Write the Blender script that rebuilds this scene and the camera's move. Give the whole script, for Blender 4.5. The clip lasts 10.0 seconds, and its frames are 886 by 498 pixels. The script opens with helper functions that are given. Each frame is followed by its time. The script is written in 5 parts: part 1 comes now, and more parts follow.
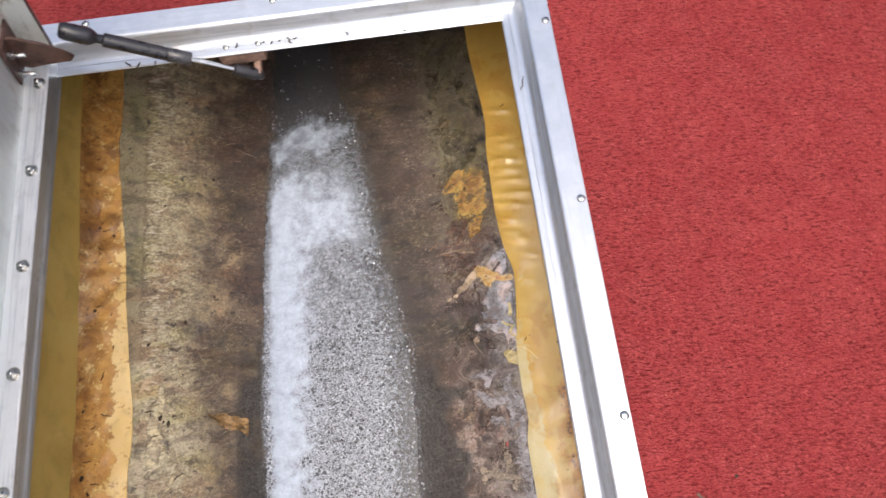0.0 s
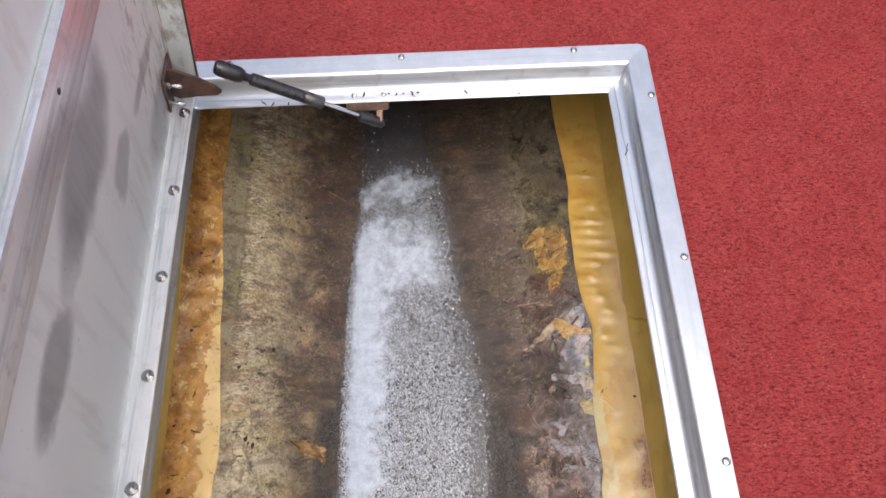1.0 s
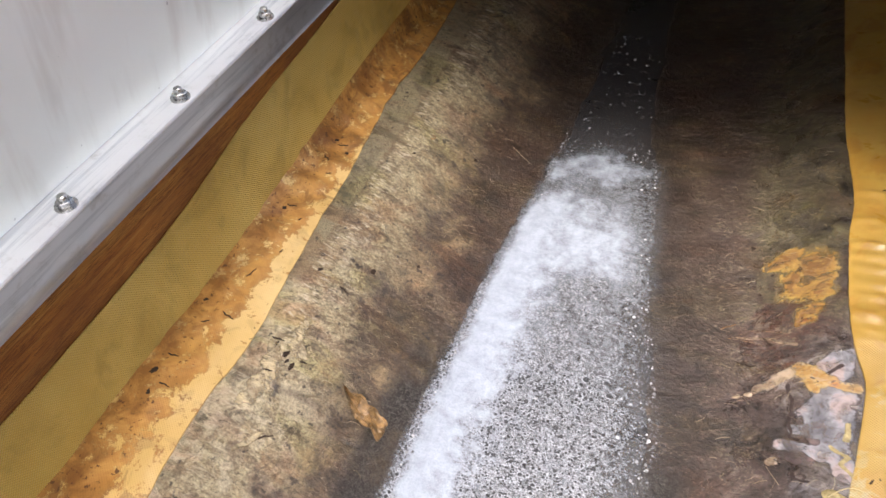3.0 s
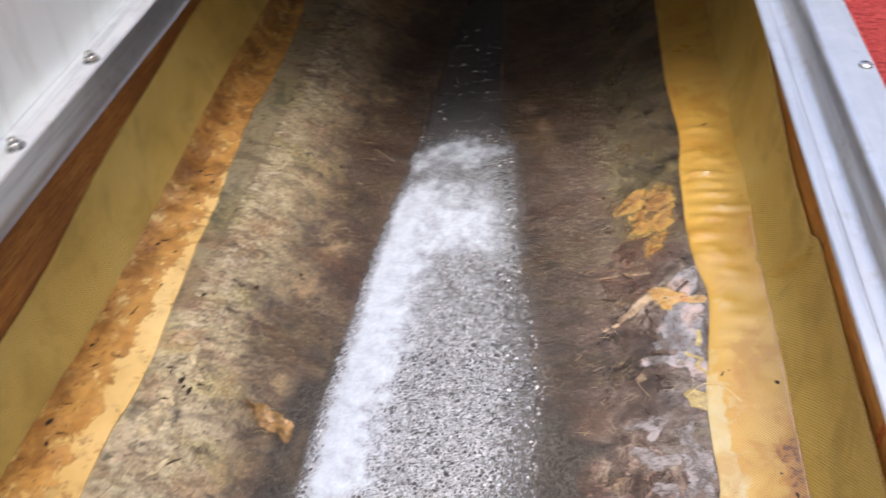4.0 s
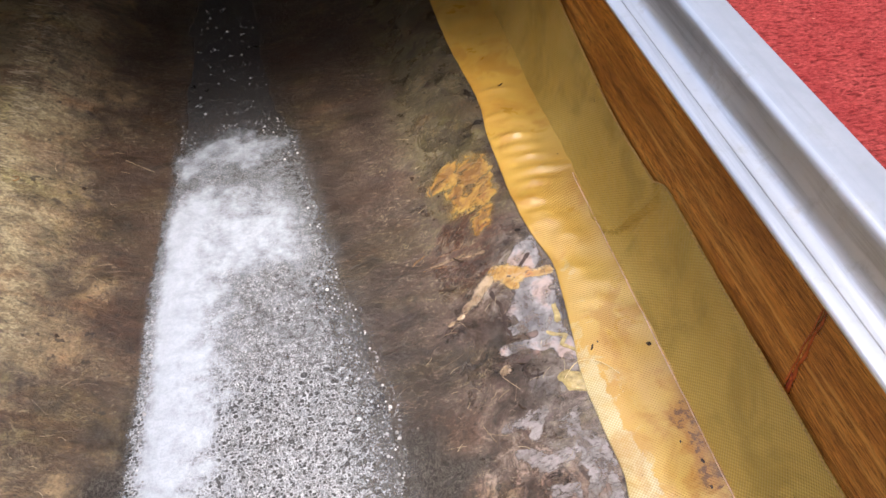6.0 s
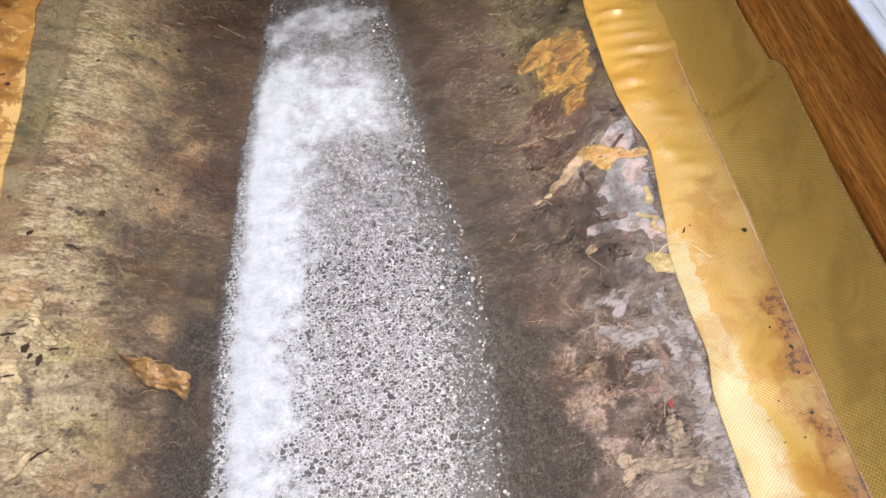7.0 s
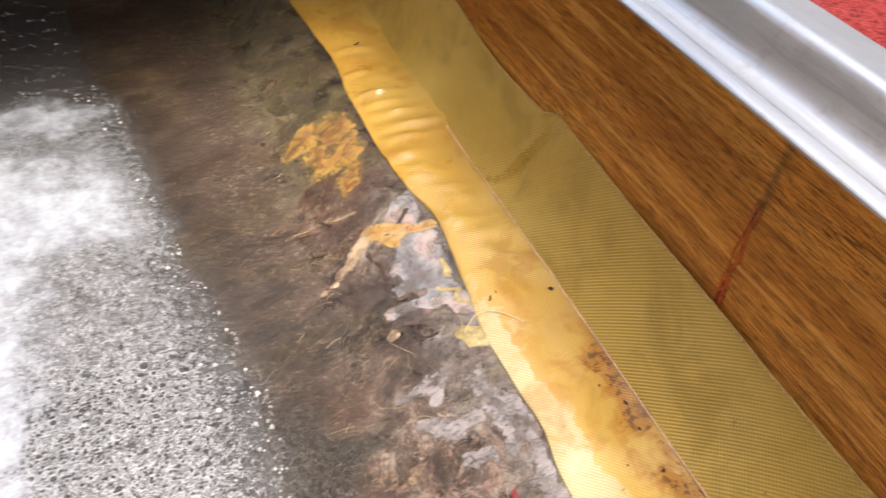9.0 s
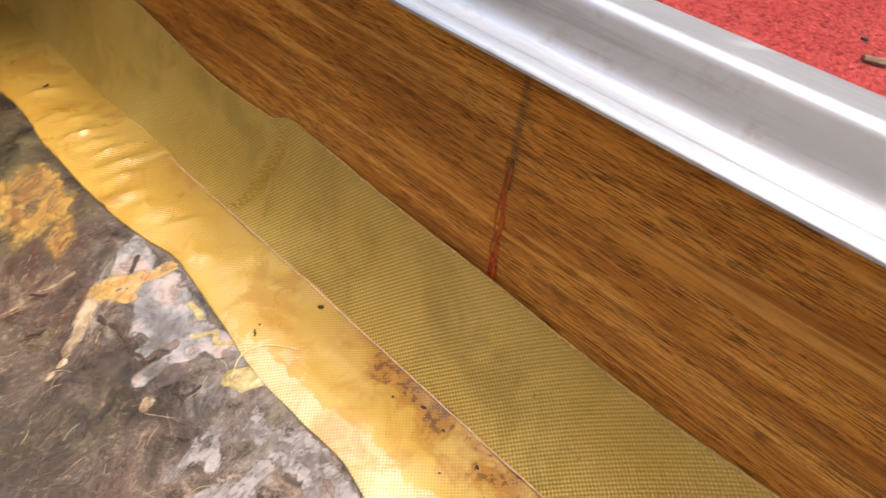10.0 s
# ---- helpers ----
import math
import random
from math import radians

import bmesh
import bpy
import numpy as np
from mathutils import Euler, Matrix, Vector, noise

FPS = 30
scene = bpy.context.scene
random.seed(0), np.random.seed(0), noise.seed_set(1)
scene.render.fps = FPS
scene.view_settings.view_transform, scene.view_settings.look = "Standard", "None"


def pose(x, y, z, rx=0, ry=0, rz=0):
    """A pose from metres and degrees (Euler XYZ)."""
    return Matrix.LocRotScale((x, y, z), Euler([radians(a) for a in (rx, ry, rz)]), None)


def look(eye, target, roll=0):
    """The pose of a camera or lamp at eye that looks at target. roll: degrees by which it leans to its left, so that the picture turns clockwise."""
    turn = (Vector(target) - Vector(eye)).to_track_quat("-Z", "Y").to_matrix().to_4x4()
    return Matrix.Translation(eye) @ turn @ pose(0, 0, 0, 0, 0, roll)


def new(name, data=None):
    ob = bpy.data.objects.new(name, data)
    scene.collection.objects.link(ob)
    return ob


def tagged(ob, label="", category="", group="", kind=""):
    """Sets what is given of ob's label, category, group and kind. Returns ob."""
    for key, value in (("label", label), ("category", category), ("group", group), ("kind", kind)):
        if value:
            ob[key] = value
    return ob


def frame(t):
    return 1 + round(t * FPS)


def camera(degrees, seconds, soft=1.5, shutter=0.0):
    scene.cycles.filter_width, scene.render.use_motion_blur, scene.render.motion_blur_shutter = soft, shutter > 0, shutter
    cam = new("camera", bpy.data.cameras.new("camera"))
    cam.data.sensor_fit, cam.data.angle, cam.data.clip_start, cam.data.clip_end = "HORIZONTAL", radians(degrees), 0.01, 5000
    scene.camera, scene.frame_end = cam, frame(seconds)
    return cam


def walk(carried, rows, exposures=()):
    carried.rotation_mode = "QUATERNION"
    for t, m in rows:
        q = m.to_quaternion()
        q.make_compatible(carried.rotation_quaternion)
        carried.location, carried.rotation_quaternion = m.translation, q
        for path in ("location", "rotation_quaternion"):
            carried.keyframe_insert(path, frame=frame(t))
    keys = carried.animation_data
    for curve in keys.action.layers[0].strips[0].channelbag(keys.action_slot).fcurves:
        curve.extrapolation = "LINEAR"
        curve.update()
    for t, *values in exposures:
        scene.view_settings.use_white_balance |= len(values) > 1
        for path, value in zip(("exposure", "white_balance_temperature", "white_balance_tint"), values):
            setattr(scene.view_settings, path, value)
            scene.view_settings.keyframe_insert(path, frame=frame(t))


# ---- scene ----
cam = camera(63.8, 10.0, shutter=0.3)
PATH = [
    (0, (0.18, 0.267, 0.848), (0.172, 0.946, -1.033), -7.8),
    (0.5, (0.097, 0.241, 0.861), (0.085, 0.988, -0.994), -3.2),
    (1, (0.022, 0.217, 0.902), (0.032, 1.076, -0.904), -1.8),
    (1.2, (0.04, 0.228, 0.86), (-0.012, 1.135, -0.922), -4.2),
    (1.5, (0.05, 0.207, 0.767), (-0.115, 1.13, -0.999), -6.9),
    (2, (0.029, 0.185, 0.603), (-0.205, 1.121, -1.149), -3.6),
    (2.5, (0.016, 0.132, 0.384), (-0.394, 1.257, -1.217), -1.7),
    (2.7, (0.017, 0.119, 0.347), (-0.499, 1.332, -1.157), -2.6),
    (3.8, (0.113, 0.032, 0.368), (-0.338, 1.357, -1.06), -7.0),
    (4, (0.112, 0.048, 0.361), (-0.21, 1.396, -1.081), -7.1),
    (4.5, (0.087, 0.099, 0.346), (0.146, 1.518, -1.062), -3.8),
    (5, (0.046, 0.154, 0.281), (0.431, 1.524, -1.124), 2.4),
    (5.2, (0.057, 0.128, 0.274), (0.33, 1.422, -1.226), 0.2),
    (6.3, (0.045, 0.158, 0.262), (0.376, 1.476, -1.206), 3.3),
    (6.5, (0.043, 0.153, 0.259), (0.323, 1.43, -1.255), 3.1),
    (7, (0.017, 0.134, 0.244), (0.139, 1.263, -1.403), 0.0),
    (7.5, (0.009, 0.128, 0.25), (0.157, 1.313, -1.354), -0.3),
    (8, (0.035, 0.182, 0.242), (0.471, 1.458, -1.235), 4.2),
    (8.5, (0.012, 0.196, 0.188), (0.616, 1.511, -1.192), 6.3),
    (8.8, (0.005, 0.166, 0.141), (0.708, 1.452, -1.22), 10.4),
    (9, (0.019, 0.168, 0.135), (0.798, 1.417, -1.221), 12.3),
    (9.2, (0.027, 0.164, 0.12), (0.928, 1.377, -1.191), 13.6),
    (9.5, (0.045, 0.169, 0.11), (1.129, 1.305, -1.129), 14.6),
    (10, (0.053, 0.177, 0.08), (1.365, 1.16, -1.065), 13.9),
]
EXPOSURES = [(0, 1.15, 6500, 8), (1.5, 0.98, 6500, 9), (2.0, 1.15, 6600, 9), (2.5, 1.4, 6600, 9), (4, 1.48, 6600, 10), (6.5, 1.5, 6800, 10), (8.5, 1.62, 7100, 9), (10, 1.74, 7450, 9)]
walk(cam, [(t, look(eye, target, roll)) for t, eye, target, roll in PATH], EXPOSURES)

# ---- world, sun, exposure ----
world = bpy.data.worlds.new("sky")
scene.world = world
world.use_nodes = True
wt = world.node_tree
sky = wt.nodes.new("ShaderNodeTexSky")
sky.sky_type, sky.sun_disc = "NISHITA", False
sky.sun_elevation, sky.sun_rotation = radians(73), radians(170)
sky.air_density, sky.dust_density, sky.ozone_density = 1.0, 6.0, 1.0
wt.links.new(sky.outputs["Color"], wt.nodes["Background"].inputs["Color"])
wt.nodes["Background"].inputs["Strength"].default_value = 0.15
sun = new("sun", bpy.data.lights.new("sun", "SUN"))
sun.data.energy, sun.data.angle, sun.data.color = 0.85, radians(48), (1.0, 0.96, 0.9)
sun.matrix_world = look((0.16, -0.85, 2.8), (0, 0.0, 0))


# ---- materials ----
class Nodes:
    """Short hand for building one material's node tree."""

    def __init__(self, name):
        self.mat = bpy.data.materials.new(name)
        self.mat.use_nodes = True
        self.tree = self.mat.node_tree
        self.bsdf = self.tree.nodes["Principled BSDF"]
        self.co = self.tree.nodes.new("ShaderNodeTexCoord").outputs["Object"]

    def put(self, node, socket, value):
        s = node.inputs[socket]
        if isinstance(value, bpy.types.NodeSocket):
            self.tree.links.new(value, s)
        elif isinstance(value, (tuple, list)) and len(value) == 3 and s.type == "RGBA":
            s.default_value = (*value, 1)
        else:
            s.default_value = value

    def node(self, kind, out=0, **inputs):
        nd = self.tree.nodes.new(kind)
        for key, value in inputs.items():
            self.put(nd, key.replace("_", " "), value)
        return nd.outputs[out]

    def scaled(self, x, y, z, co=None):
        return self.node("ShaderNodeMapping", Vector=co or self.co, Scale=(x, y, z))

    def noise(self, scale, detail=4, rough=0.55, co=None, distort=0.0):
        return self.node("ShaderNodeTexNoise", 0, Vector=co or self.co, Scale=scale, Detail=detail, Roughness=rough, Distortion=distort)

    def cells(self, scale, feature="F1", co=None, out=0, rand=1.0):
        nd = self.tree.nodes.new("ShaderNodeTexVoronoi")
        nd.feature = feature
        self.put(nd, "Vector", co or self.co), self.put(nd, "Scale", scale), self.put(nd, "Randomness", rand)
        return nd.outputs[out]

    def ramp(self, fac, *stops):
        nd = self.tree.nodes.new("ShaderNodeValToRGB")
        self.put(nd, "Fac", fac)
        el = nd.color_ramp.elements
        while len(el) < len(stops):
            el.new(0.5)
        for e, (p, c) in zip(el, stops):
            e.position, e.color = p, ((c, c, c, 1) if isinstance(c, (int, float)) else (*c, 1))
        return nd.outputs[0]

    def mix(self, fac, a, b, mode="MIX"):
        nd = self.tree.nodes.new("ShaderNodeMix")
        nd.data_type, nd.blend_type = "RGBA", mode
        for i, v in ((0, fac), (6, a), (7, b)):
            if isinstance(v, bpy.types.NodeSocket):
                self.tree.links.new(v, nd.inputs[i])
            else:
                nd.inputs[i].default_value = v if i == 0 else (*v, 1)
        return nd.outputs[2]

    def math(self, op, a, b=0.0, c=0.0):
        nd = self.tree.nodes.new("ShaderNodeMath")
        nd.operation = op
        for i, v in enumerate((a, b, c)):
            if isinstance(v, bpy.types.NodeSocket):
                self.tree.links.new(v, nd.inputs[i])
            else:
                nd.inputs[i].default_value = v
        return nd.outputs[0]

    def span(self, v, lo, hi, a=0.0, b=1.0):
        nd = self.tree.nodes.new("ShaderNodeMapRange")
        nd.interpolation_type = "SMOOTHSTEP"
        for i, x in enumerate((v, lo, hi, a, b)):
            if isinstance(x, bpy.types.NodeSocket):
                self.tree.links.new(x, nd.inputs[i])
            else:
                nd.inputs[i].default_value = x
        return nd.outputs[0]

    def xyz(self):
        nd = self.tree.nodes.new("ShaderNodeSeparateXYZ")
        self.put(nd, 0, self.co)
        return nd.outputs

    def attr(self, name):
        nd = self.tree.nodes.new("ShaderNodeAttribute")
        nd.attribute_name = name
        return nd.outputs["Fac"]

    def bump(self, height, strength, distance, under=None):
        nd = self.tree.nodes.new("ShaderNodeBump")
        self.put(nd, "Height", height), self.put(nd, "Strength", strength), self.put(nd, "Distance", distance)
        if under:
            self.put(nd, "Normal", under)
        return nd.outputs[0]

    def done(self, color, rough, metal=0.0, normal=None, **more):
        self.put(self.bsdf, "Base Color", color), self.put(self.bsdf, "Roughness", rough), self.put(self.bsdf, "Metallic", metal)
        if normal:
            self.put(self.bsdf, "Normal", normal)
        for key, value in more.items():
            self.put(self.bsdf, key.replace("_", " "), value)
        return self.mat


def carpet_material():
    n = Nodes("red_carpet")
    rows = n.scaled(0.7, 1.3, 1)
    pile = n.noise(420, 3, 0.7, rows)
    dash = n.noise(150, 2, 0.6, rows)
    wear = n.noise(3.0, 4, 0.6)
    col = n.ramp(pile, (0.3, (0.13, 0.021, 0.020)), (0.52, (0.28, 0.046, 0.046)), (0.75, (0.42, 0.084, 0.080)))
    col = n.mix(n.span(wear, 0.35, 0.75, 0, 0.4), col, (0.36, 0.056, 0.056))
    loops = n.noise(135, 3, 0.6, n.scaled(0.9, 2.7, 1), 0.7)
    col = n.mix(n.span(loops, 0.47, 0.37, 0.0, 0.72), col, (0.085, 0.009, 0.010))
    col = n.mix(n.span(loops, 0.56, 0.70, 0.0, 0.35), col, (0.55, 0.13, 0.12))
    tone = n.noise(28, 4, 0.6)
    col = n.mix(n.span(tone, 0.35, 0.65, 0.30, 0.0), col, (0.20, 0.016, 0.020))
    lint = n.span(n.noise(260, 2, 0.5), 0.72, 0.78)
    col = n.mix(n.math("MULTIPLY", lint, 0.5), col, (0.75, 0.35, 0.25))
    nor = n.bump(pile, 0.9, 0.004)
    nor = n.bump(dash, 0.5, 0.004, nor)
    nor = n.bump(loops, 0.8, 0.005, nor)
    return n.done(col, 0.95, 0, nor, Sheen_Weight=0.0, Specular_IOR_Level=0.03)


def aluminium_material(name, base=0.72, rough=0.36, along="y", dirt=0.25, metal=0.25, cool=1.0):
    n = Nodes(name)
    co = {"y": n.scaled(60, 1.5, 60), "x": n.scaled(1.5, 60, 60), "n": n.scaled(8, 8, 8)}[along]
    brushed = n.noise(14, 4, 0.65, co)
    cloud = n.noise(9, 5, 0.6)
    grime = n.span(n.noise(38, 5, 0.7), 0.52, 0.72)
    col = n.mix(cloud, (base * 0.86, base * (0.86 + 0.025 * cool), base * (0.86 + 0.06 * cool)), (base * 1.12, base * (1.12 + 0.03 * cool), base * (1.12 + 0.08 * cool)))
    col = n.mix(n.math("MULTIPLY", grime, dirt), col, (0.30, 0.26, 0.21))
    smear = {"y": n.scaled(22, 1.0, 22), "x": n.scaled(1.0, 22, 22), "n": n.scaled(8, 8, 8)}[along]
    col = n.mix(n.span(n.noise(5, 5, 0.7, smear, 0.3), 0.47, 0.66, 0.0, 0.55), col, (base * 0.52, base * 0.54, base * 0.57))
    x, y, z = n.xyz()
    # Level faces darkened by height, standing in for the dim surroundings they reflect.
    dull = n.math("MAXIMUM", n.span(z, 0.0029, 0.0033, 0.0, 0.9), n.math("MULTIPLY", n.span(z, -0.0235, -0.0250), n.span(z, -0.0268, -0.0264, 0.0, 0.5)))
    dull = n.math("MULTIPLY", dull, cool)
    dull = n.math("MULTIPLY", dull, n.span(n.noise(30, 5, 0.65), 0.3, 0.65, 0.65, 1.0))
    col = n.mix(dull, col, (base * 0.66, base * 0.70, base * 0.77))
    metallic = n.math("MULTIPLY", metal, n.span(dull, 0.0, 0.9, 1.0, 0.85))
    r = n.math("ADD", n.span(brushed, 0.3, 0.7, rough - 0.02, rough + 0.03), n.math("MULTIPLY", grime, 0.15))
    nor = n.bump(brushed, 0.015, 0.0004)
    nor = n.bump(cloud, 0.15, 0.004, nor)
    return n.done(col, n.math("ADD", r, n.math("MULTIPLY", dull, 0.04)), metallic, nor)


def lid_material():
    n = Nodes("lid_aluminium")
    cloud = n.noise(7, 5, 0.6)
    soft = n.noise(2.6, 3, 0.5)
    streak = n.noise(10, 4, 0.6, n.scaled(1, 3.0, 0.5))
    col = n.mix(cloud, (0.87, 0.89, 0.82), (0.94, 0.955, 0.89))
    col = n.mix(n.span(streak, 0.5, 0.72, 0, 0.3), col, (0.56, 0.51, 0.43))
    x, y, z = n.xyz()
    warp = n.math("ADD", n.math("MULTIPLY", n.math("SUBTRACT", soft, 0.5), 0.22), n.math("MULTIPLY", n.math("SUBTRACT", cloud, 0.5), 0.10))
    for cy, cz, ry, rz, dark in ((0.27, 0.31, 0.11, 0.050, 0.75), (0.37, 0.215, 0.035, 0.030, 0.5), (0.17, 0.29, 0.05, 0.03, 0.35), (0.05, 0.27, 0.065, 0.035, 0.75), (0.52, 0.20, 0.07, 0.02, 0.5), (0.50, 0.06, 0.09, 0.05, 0.5)):
        a = n.math("POWER", n.math("DIVIDE", n.math("ADD", n.math("SUBTRACT", y, cy), warp), ry), 2.0)
        b = n.math("POWER", n.math("DIVIDE", n.math("ADD", n.math("SUBTRACT", z, cz), n.math("MULTIPLY", warp, 0.6)), rz), 2.0)
        col = n.mix(n.span(n.math("ADD", a, b), 1.5, 0.4, 0, dark), col, n.mix(n.span(streak, 0.35, 0.65), (0.20, 0.20, 0.19), (0.34, 0.335, 0.32)))
    dirty = n.math("MULTIPLY", n.span(n.noise(24, 6, 0.7, n.scaled(1, 2.2, 0.6)), 0.50, 0.62), n.span(y, 0.40, 0.50))
    col = n.mix(n.math("MULTIPLY", dirty, 0.55), col, (0.34, 0.28, 0.20))
    speck = n.span(n.noise(90, 2, 0.5), 0.73, 0.78)
    col = n.mix(n.math("MULTIPLY", speck, 0.5), col, (0.12, 0.10, 0.09))
    return n.done(col, n.span(cloud, 0.3, 0.7, 0.5, 0.65), 0.05, n.bump(n.noise(120, 3, 0.6), 0.08, 0.001), Specular_IOR_Level=0.5)


def hull_material():
    n = Nodes("painted_hull_grp")
    x, y, z = n.xyz()
    big = n.noise(5, 5, 0.6)
    fibre = n.noise(70, 6, 0.72, n.scaled(0.7, 1.3, 1), 0.5)
    hair = n.noise(190, 4, 0.7, n.scaled(0.75, 1.3, 1), 0.6)
    fine = n.noise(300, 4, 0.75)
    mid = n.noise(20, 7, 0.72, distort=0.9)
    cloud = n.noise(9, 5, 0.62, distort=0.5)

    def near(cx, cy, rx, ry, soft=0.6):
        a = n.math("POWER", n.math("DIVIDE", n.math("SUBTRACT", x, cx), rx), 2.0)
        b = n.math("POWER", n.math("DIVIDE", n.math("SUBTRACT", y, cy), ry), 2.0)
        d = n.math("ADD", n.math("ADD", a, b), n.span(mid, 0.3, 0.7, -0.5, 0.5))
        return n.span(d, 1.0 + soft, 1.0 - soft)

    col = n.ramp(mid, (0.34, (0.066, 0.045, 0.029)), (0.5, (0.205, 0.146, 0.088)), (0.64, (0.43, 0.32, 0.19)))
    # purplish brown paint on the right bank
    plum = n.ramp(mid, (0.36, (0.036, 0.025, 0.024)), (0.46, (0.092, 0.065, 0.058)), (0.55, (0.175, 0.132, 0.115)), (0.66, (0.34, 0.27, 0.235)))
    col = n.mix(n.span(n.math("ADD", x, n.span(big, 0.3, 0.7, -0.06, 0.06)), 0.02, 0.16, 0, 0.95), col, plum)
    olive = n.math("MULTIPLY", n.span(x, 0.12, 0.19), n.span(n.math("ADD", y, n.span(mid, 0.3, 0.7, -0.10, 0.10)), 0.70, 0.84))
    col = n.mix(n.math("MULTIPLY", olive, 0.8), col, n.ramp(mid, (0.35, (0.050, 0.046, 0.024)), (0.65, (0.20, 0.18, 0.09))))
    rust = n.math("MULTIPLY", near(0.215, 0.70, 0.045, 0.06), n.span(fibre, 0.40, 0.58))
    col = n.mix(n.math("MULTIPLY", rust, 0.6), col, (0.15, 0.055, 0.030))
    # tan fibrous band, its bright glints painted in as pale strokes
    tan = n.math("MULTIPLY", n.span(x, -0.365, -0.34), n.span(x, -0.22, -0.315))
    col = n.mix(n.math("MULTIPLY", tan, n.span(fibre, 0.40, 0.60, 0.3, 0.95)), col, n.ramp(hair, (0.38, (0.30, 0.25, 0.155)), (0.60, (0.76, 0.67, 0.45))))
    # brown tidemarks beside the water; on the right they also paint in shade
    damp = n.math("MULTIPLY", n.span(n.math("ADD", x, n.span(cloud, 0.3, 0.7, -0.05, 0.05)), -0.25, -0.18), n.span(x, 0.20, 0.13))
    col = n.mix(n.math("MULTIPLY", damp, n.span(cloud, 0.36, 0.56, 0.55, 0.97)), col, n.ramp(hair, (0.35, (0.034, 0.020, 0.015)), (0.7, (0.105, 0.072, 0.053))))
    brown = n.math("MAXIMUM", near(-0.165, 0.88, 0.055, 0.25), near(-0.235, 0.56, 0.05, 0.07))
    col = n.mix(n.math("MULTIPLY", brown, n.span(fibre, 0.62, 0.42, 0.40, 0.92)), col, (0.070, 0.040, 0.026))
    # bare grey strip next to the left tape
    strip = n.math("MULTIPLY", n.span(n.math("ADD", x, n.span(mid, 0.3, 0.7, -0.004, 0.004)), -0.353, -0.358), 0.8)
    col = n.mix(strip, col, n.ramp(fine, (0.3, (0.31, 0.275, 0.175)), (0.7, (0.40, 0.36, 0.24))))
    grit = n.math("MULTIPLY", n.span(hair, 0.56, 0.66), n.span(n.noise(11, 3, 0.5), 0.42, 0.60))
    col = n.mix(n.math("MULTIPLY", grit, 0.6), col, (0.46, 0.41, 0.30))
    # chalky lime bloom low down on both banks
    bloom = n.span(n.noise(36, 6, 0.72, distort=0.7), 0.50, 0.54)
    bloom = n.math("MULTIPLY", bloom, n.span(n.noise(8, 3, 0.5), 0.34, 0.50))
    bloom = n.math("MULTIPLY", bloom, n.span(n.math("ADD", y, n.span(big, 0.3, 0.7, -0.08, 0.08)), 0.56, 0.42))
    right_bloom = n.math("MULTIPLY", bloom, n.span(x, 0.14, 0.19))
    left_bloom = n.math("MULTIPLY", n.math("MULTIPLY", bloom, 0.95), n.span(x, -0.23, -0.29))
    col = n.mix(n.math("MULTIPLY", right_bloom, n.span(hair, 0.35, 0.6, 0.35, 0.85)), col, (0.50, 0.41, 0.365))
    col = n.mix(left_bloom, col, (0.58, 0.50, 0.36))
    # smooth grey skin beside the right tape; bluish blotches paint sky reflection in
    skin = n.span(n.math("ADD", x, n.span(mid, 0.3, 0.7, -0.035, 0.035)), 0.222, 0.244)
    skin = n.math("MULTIPLY", skin, n.span(n.math("ADD", y, n.span(big, 0.3, 0.7, -0.05, 0.05)), 0.69, 0.62))
    col = n.mix(n.math("MULTIPLY", skin, 0.55), col, n.ramp(mid, (0.36, (0.13, 0.122, 0.112)), (0.5, (0.22, 0.21, 0.20)), (0.64, (0.33, 0.32, 0.325))))
    pale = n.math("MULTIPLY", n.span(n.noise(55, 5, 0.65, distort=0.6), 0.55, 0.60), skin)
    col = n.mix(n.math("MULTIPLY", pale, 0.45), col, (0.42, 0.425, 0.455))
    # wet right shore, with the shade beside the foam painted into the colour
    shore = n.math("SUBTRACT", x, n.math("SUBTRACT", 0.092, n.math("MULTIPLY", n.math("MAXIMUM", n.math("SUBTRACT", y, 0.57), 0.0), 0.2)))
    wet_shade = n.span(n.math("ADD", shore, n.span(mid, 0.3, 0.7, -0.014, 0.014)), 0.080, 0.022, 0.0, 0.75)
    col = n.mix(n.math("MULTIPLY", wet_shade, n.span(x, -0.05, 0.0)), col, (0.034, 0.025, 0.022))
    # wrinkled grey scum left along the shores
    crinkle = n.noise(150, 5, 0.7, n.scaled(0.7, 1.2, 1), 2.2)
    scum = n.math("MAXIMUM", n.math("MULTIPLY", n.span(n.math("ADD", shore, n.span(cloud, 0.3, 0.7, -0.03, 0.03)), 0.085, 0.055), n.span(shore, -0.01, 0.01)), n.math("MULTIPLY", n.span(x, -0.225, -0.195), n.span(x, -0.14, -0.16)))
    scum = n.math("MULTIPLY", scum, n.span(n.math("ADD", y, n.span(big, 0.3, 0.7, -0.10, 0.10)), 0.58, 0.44))
    scum = n.math("MULTIPLY", scum, n.span(cloud, 0.30, 0.46, 0.35, 1.0))
    col = n.mix(n.math("MULTIPLY", scum, 0.85), col, n.ramp(crinkle, (0.36, (0.030, 0.026, 0.026)), (0.52, (0.085, 0.078, 0.078)), (0.68, (0.22, 0.21, 0.21))))
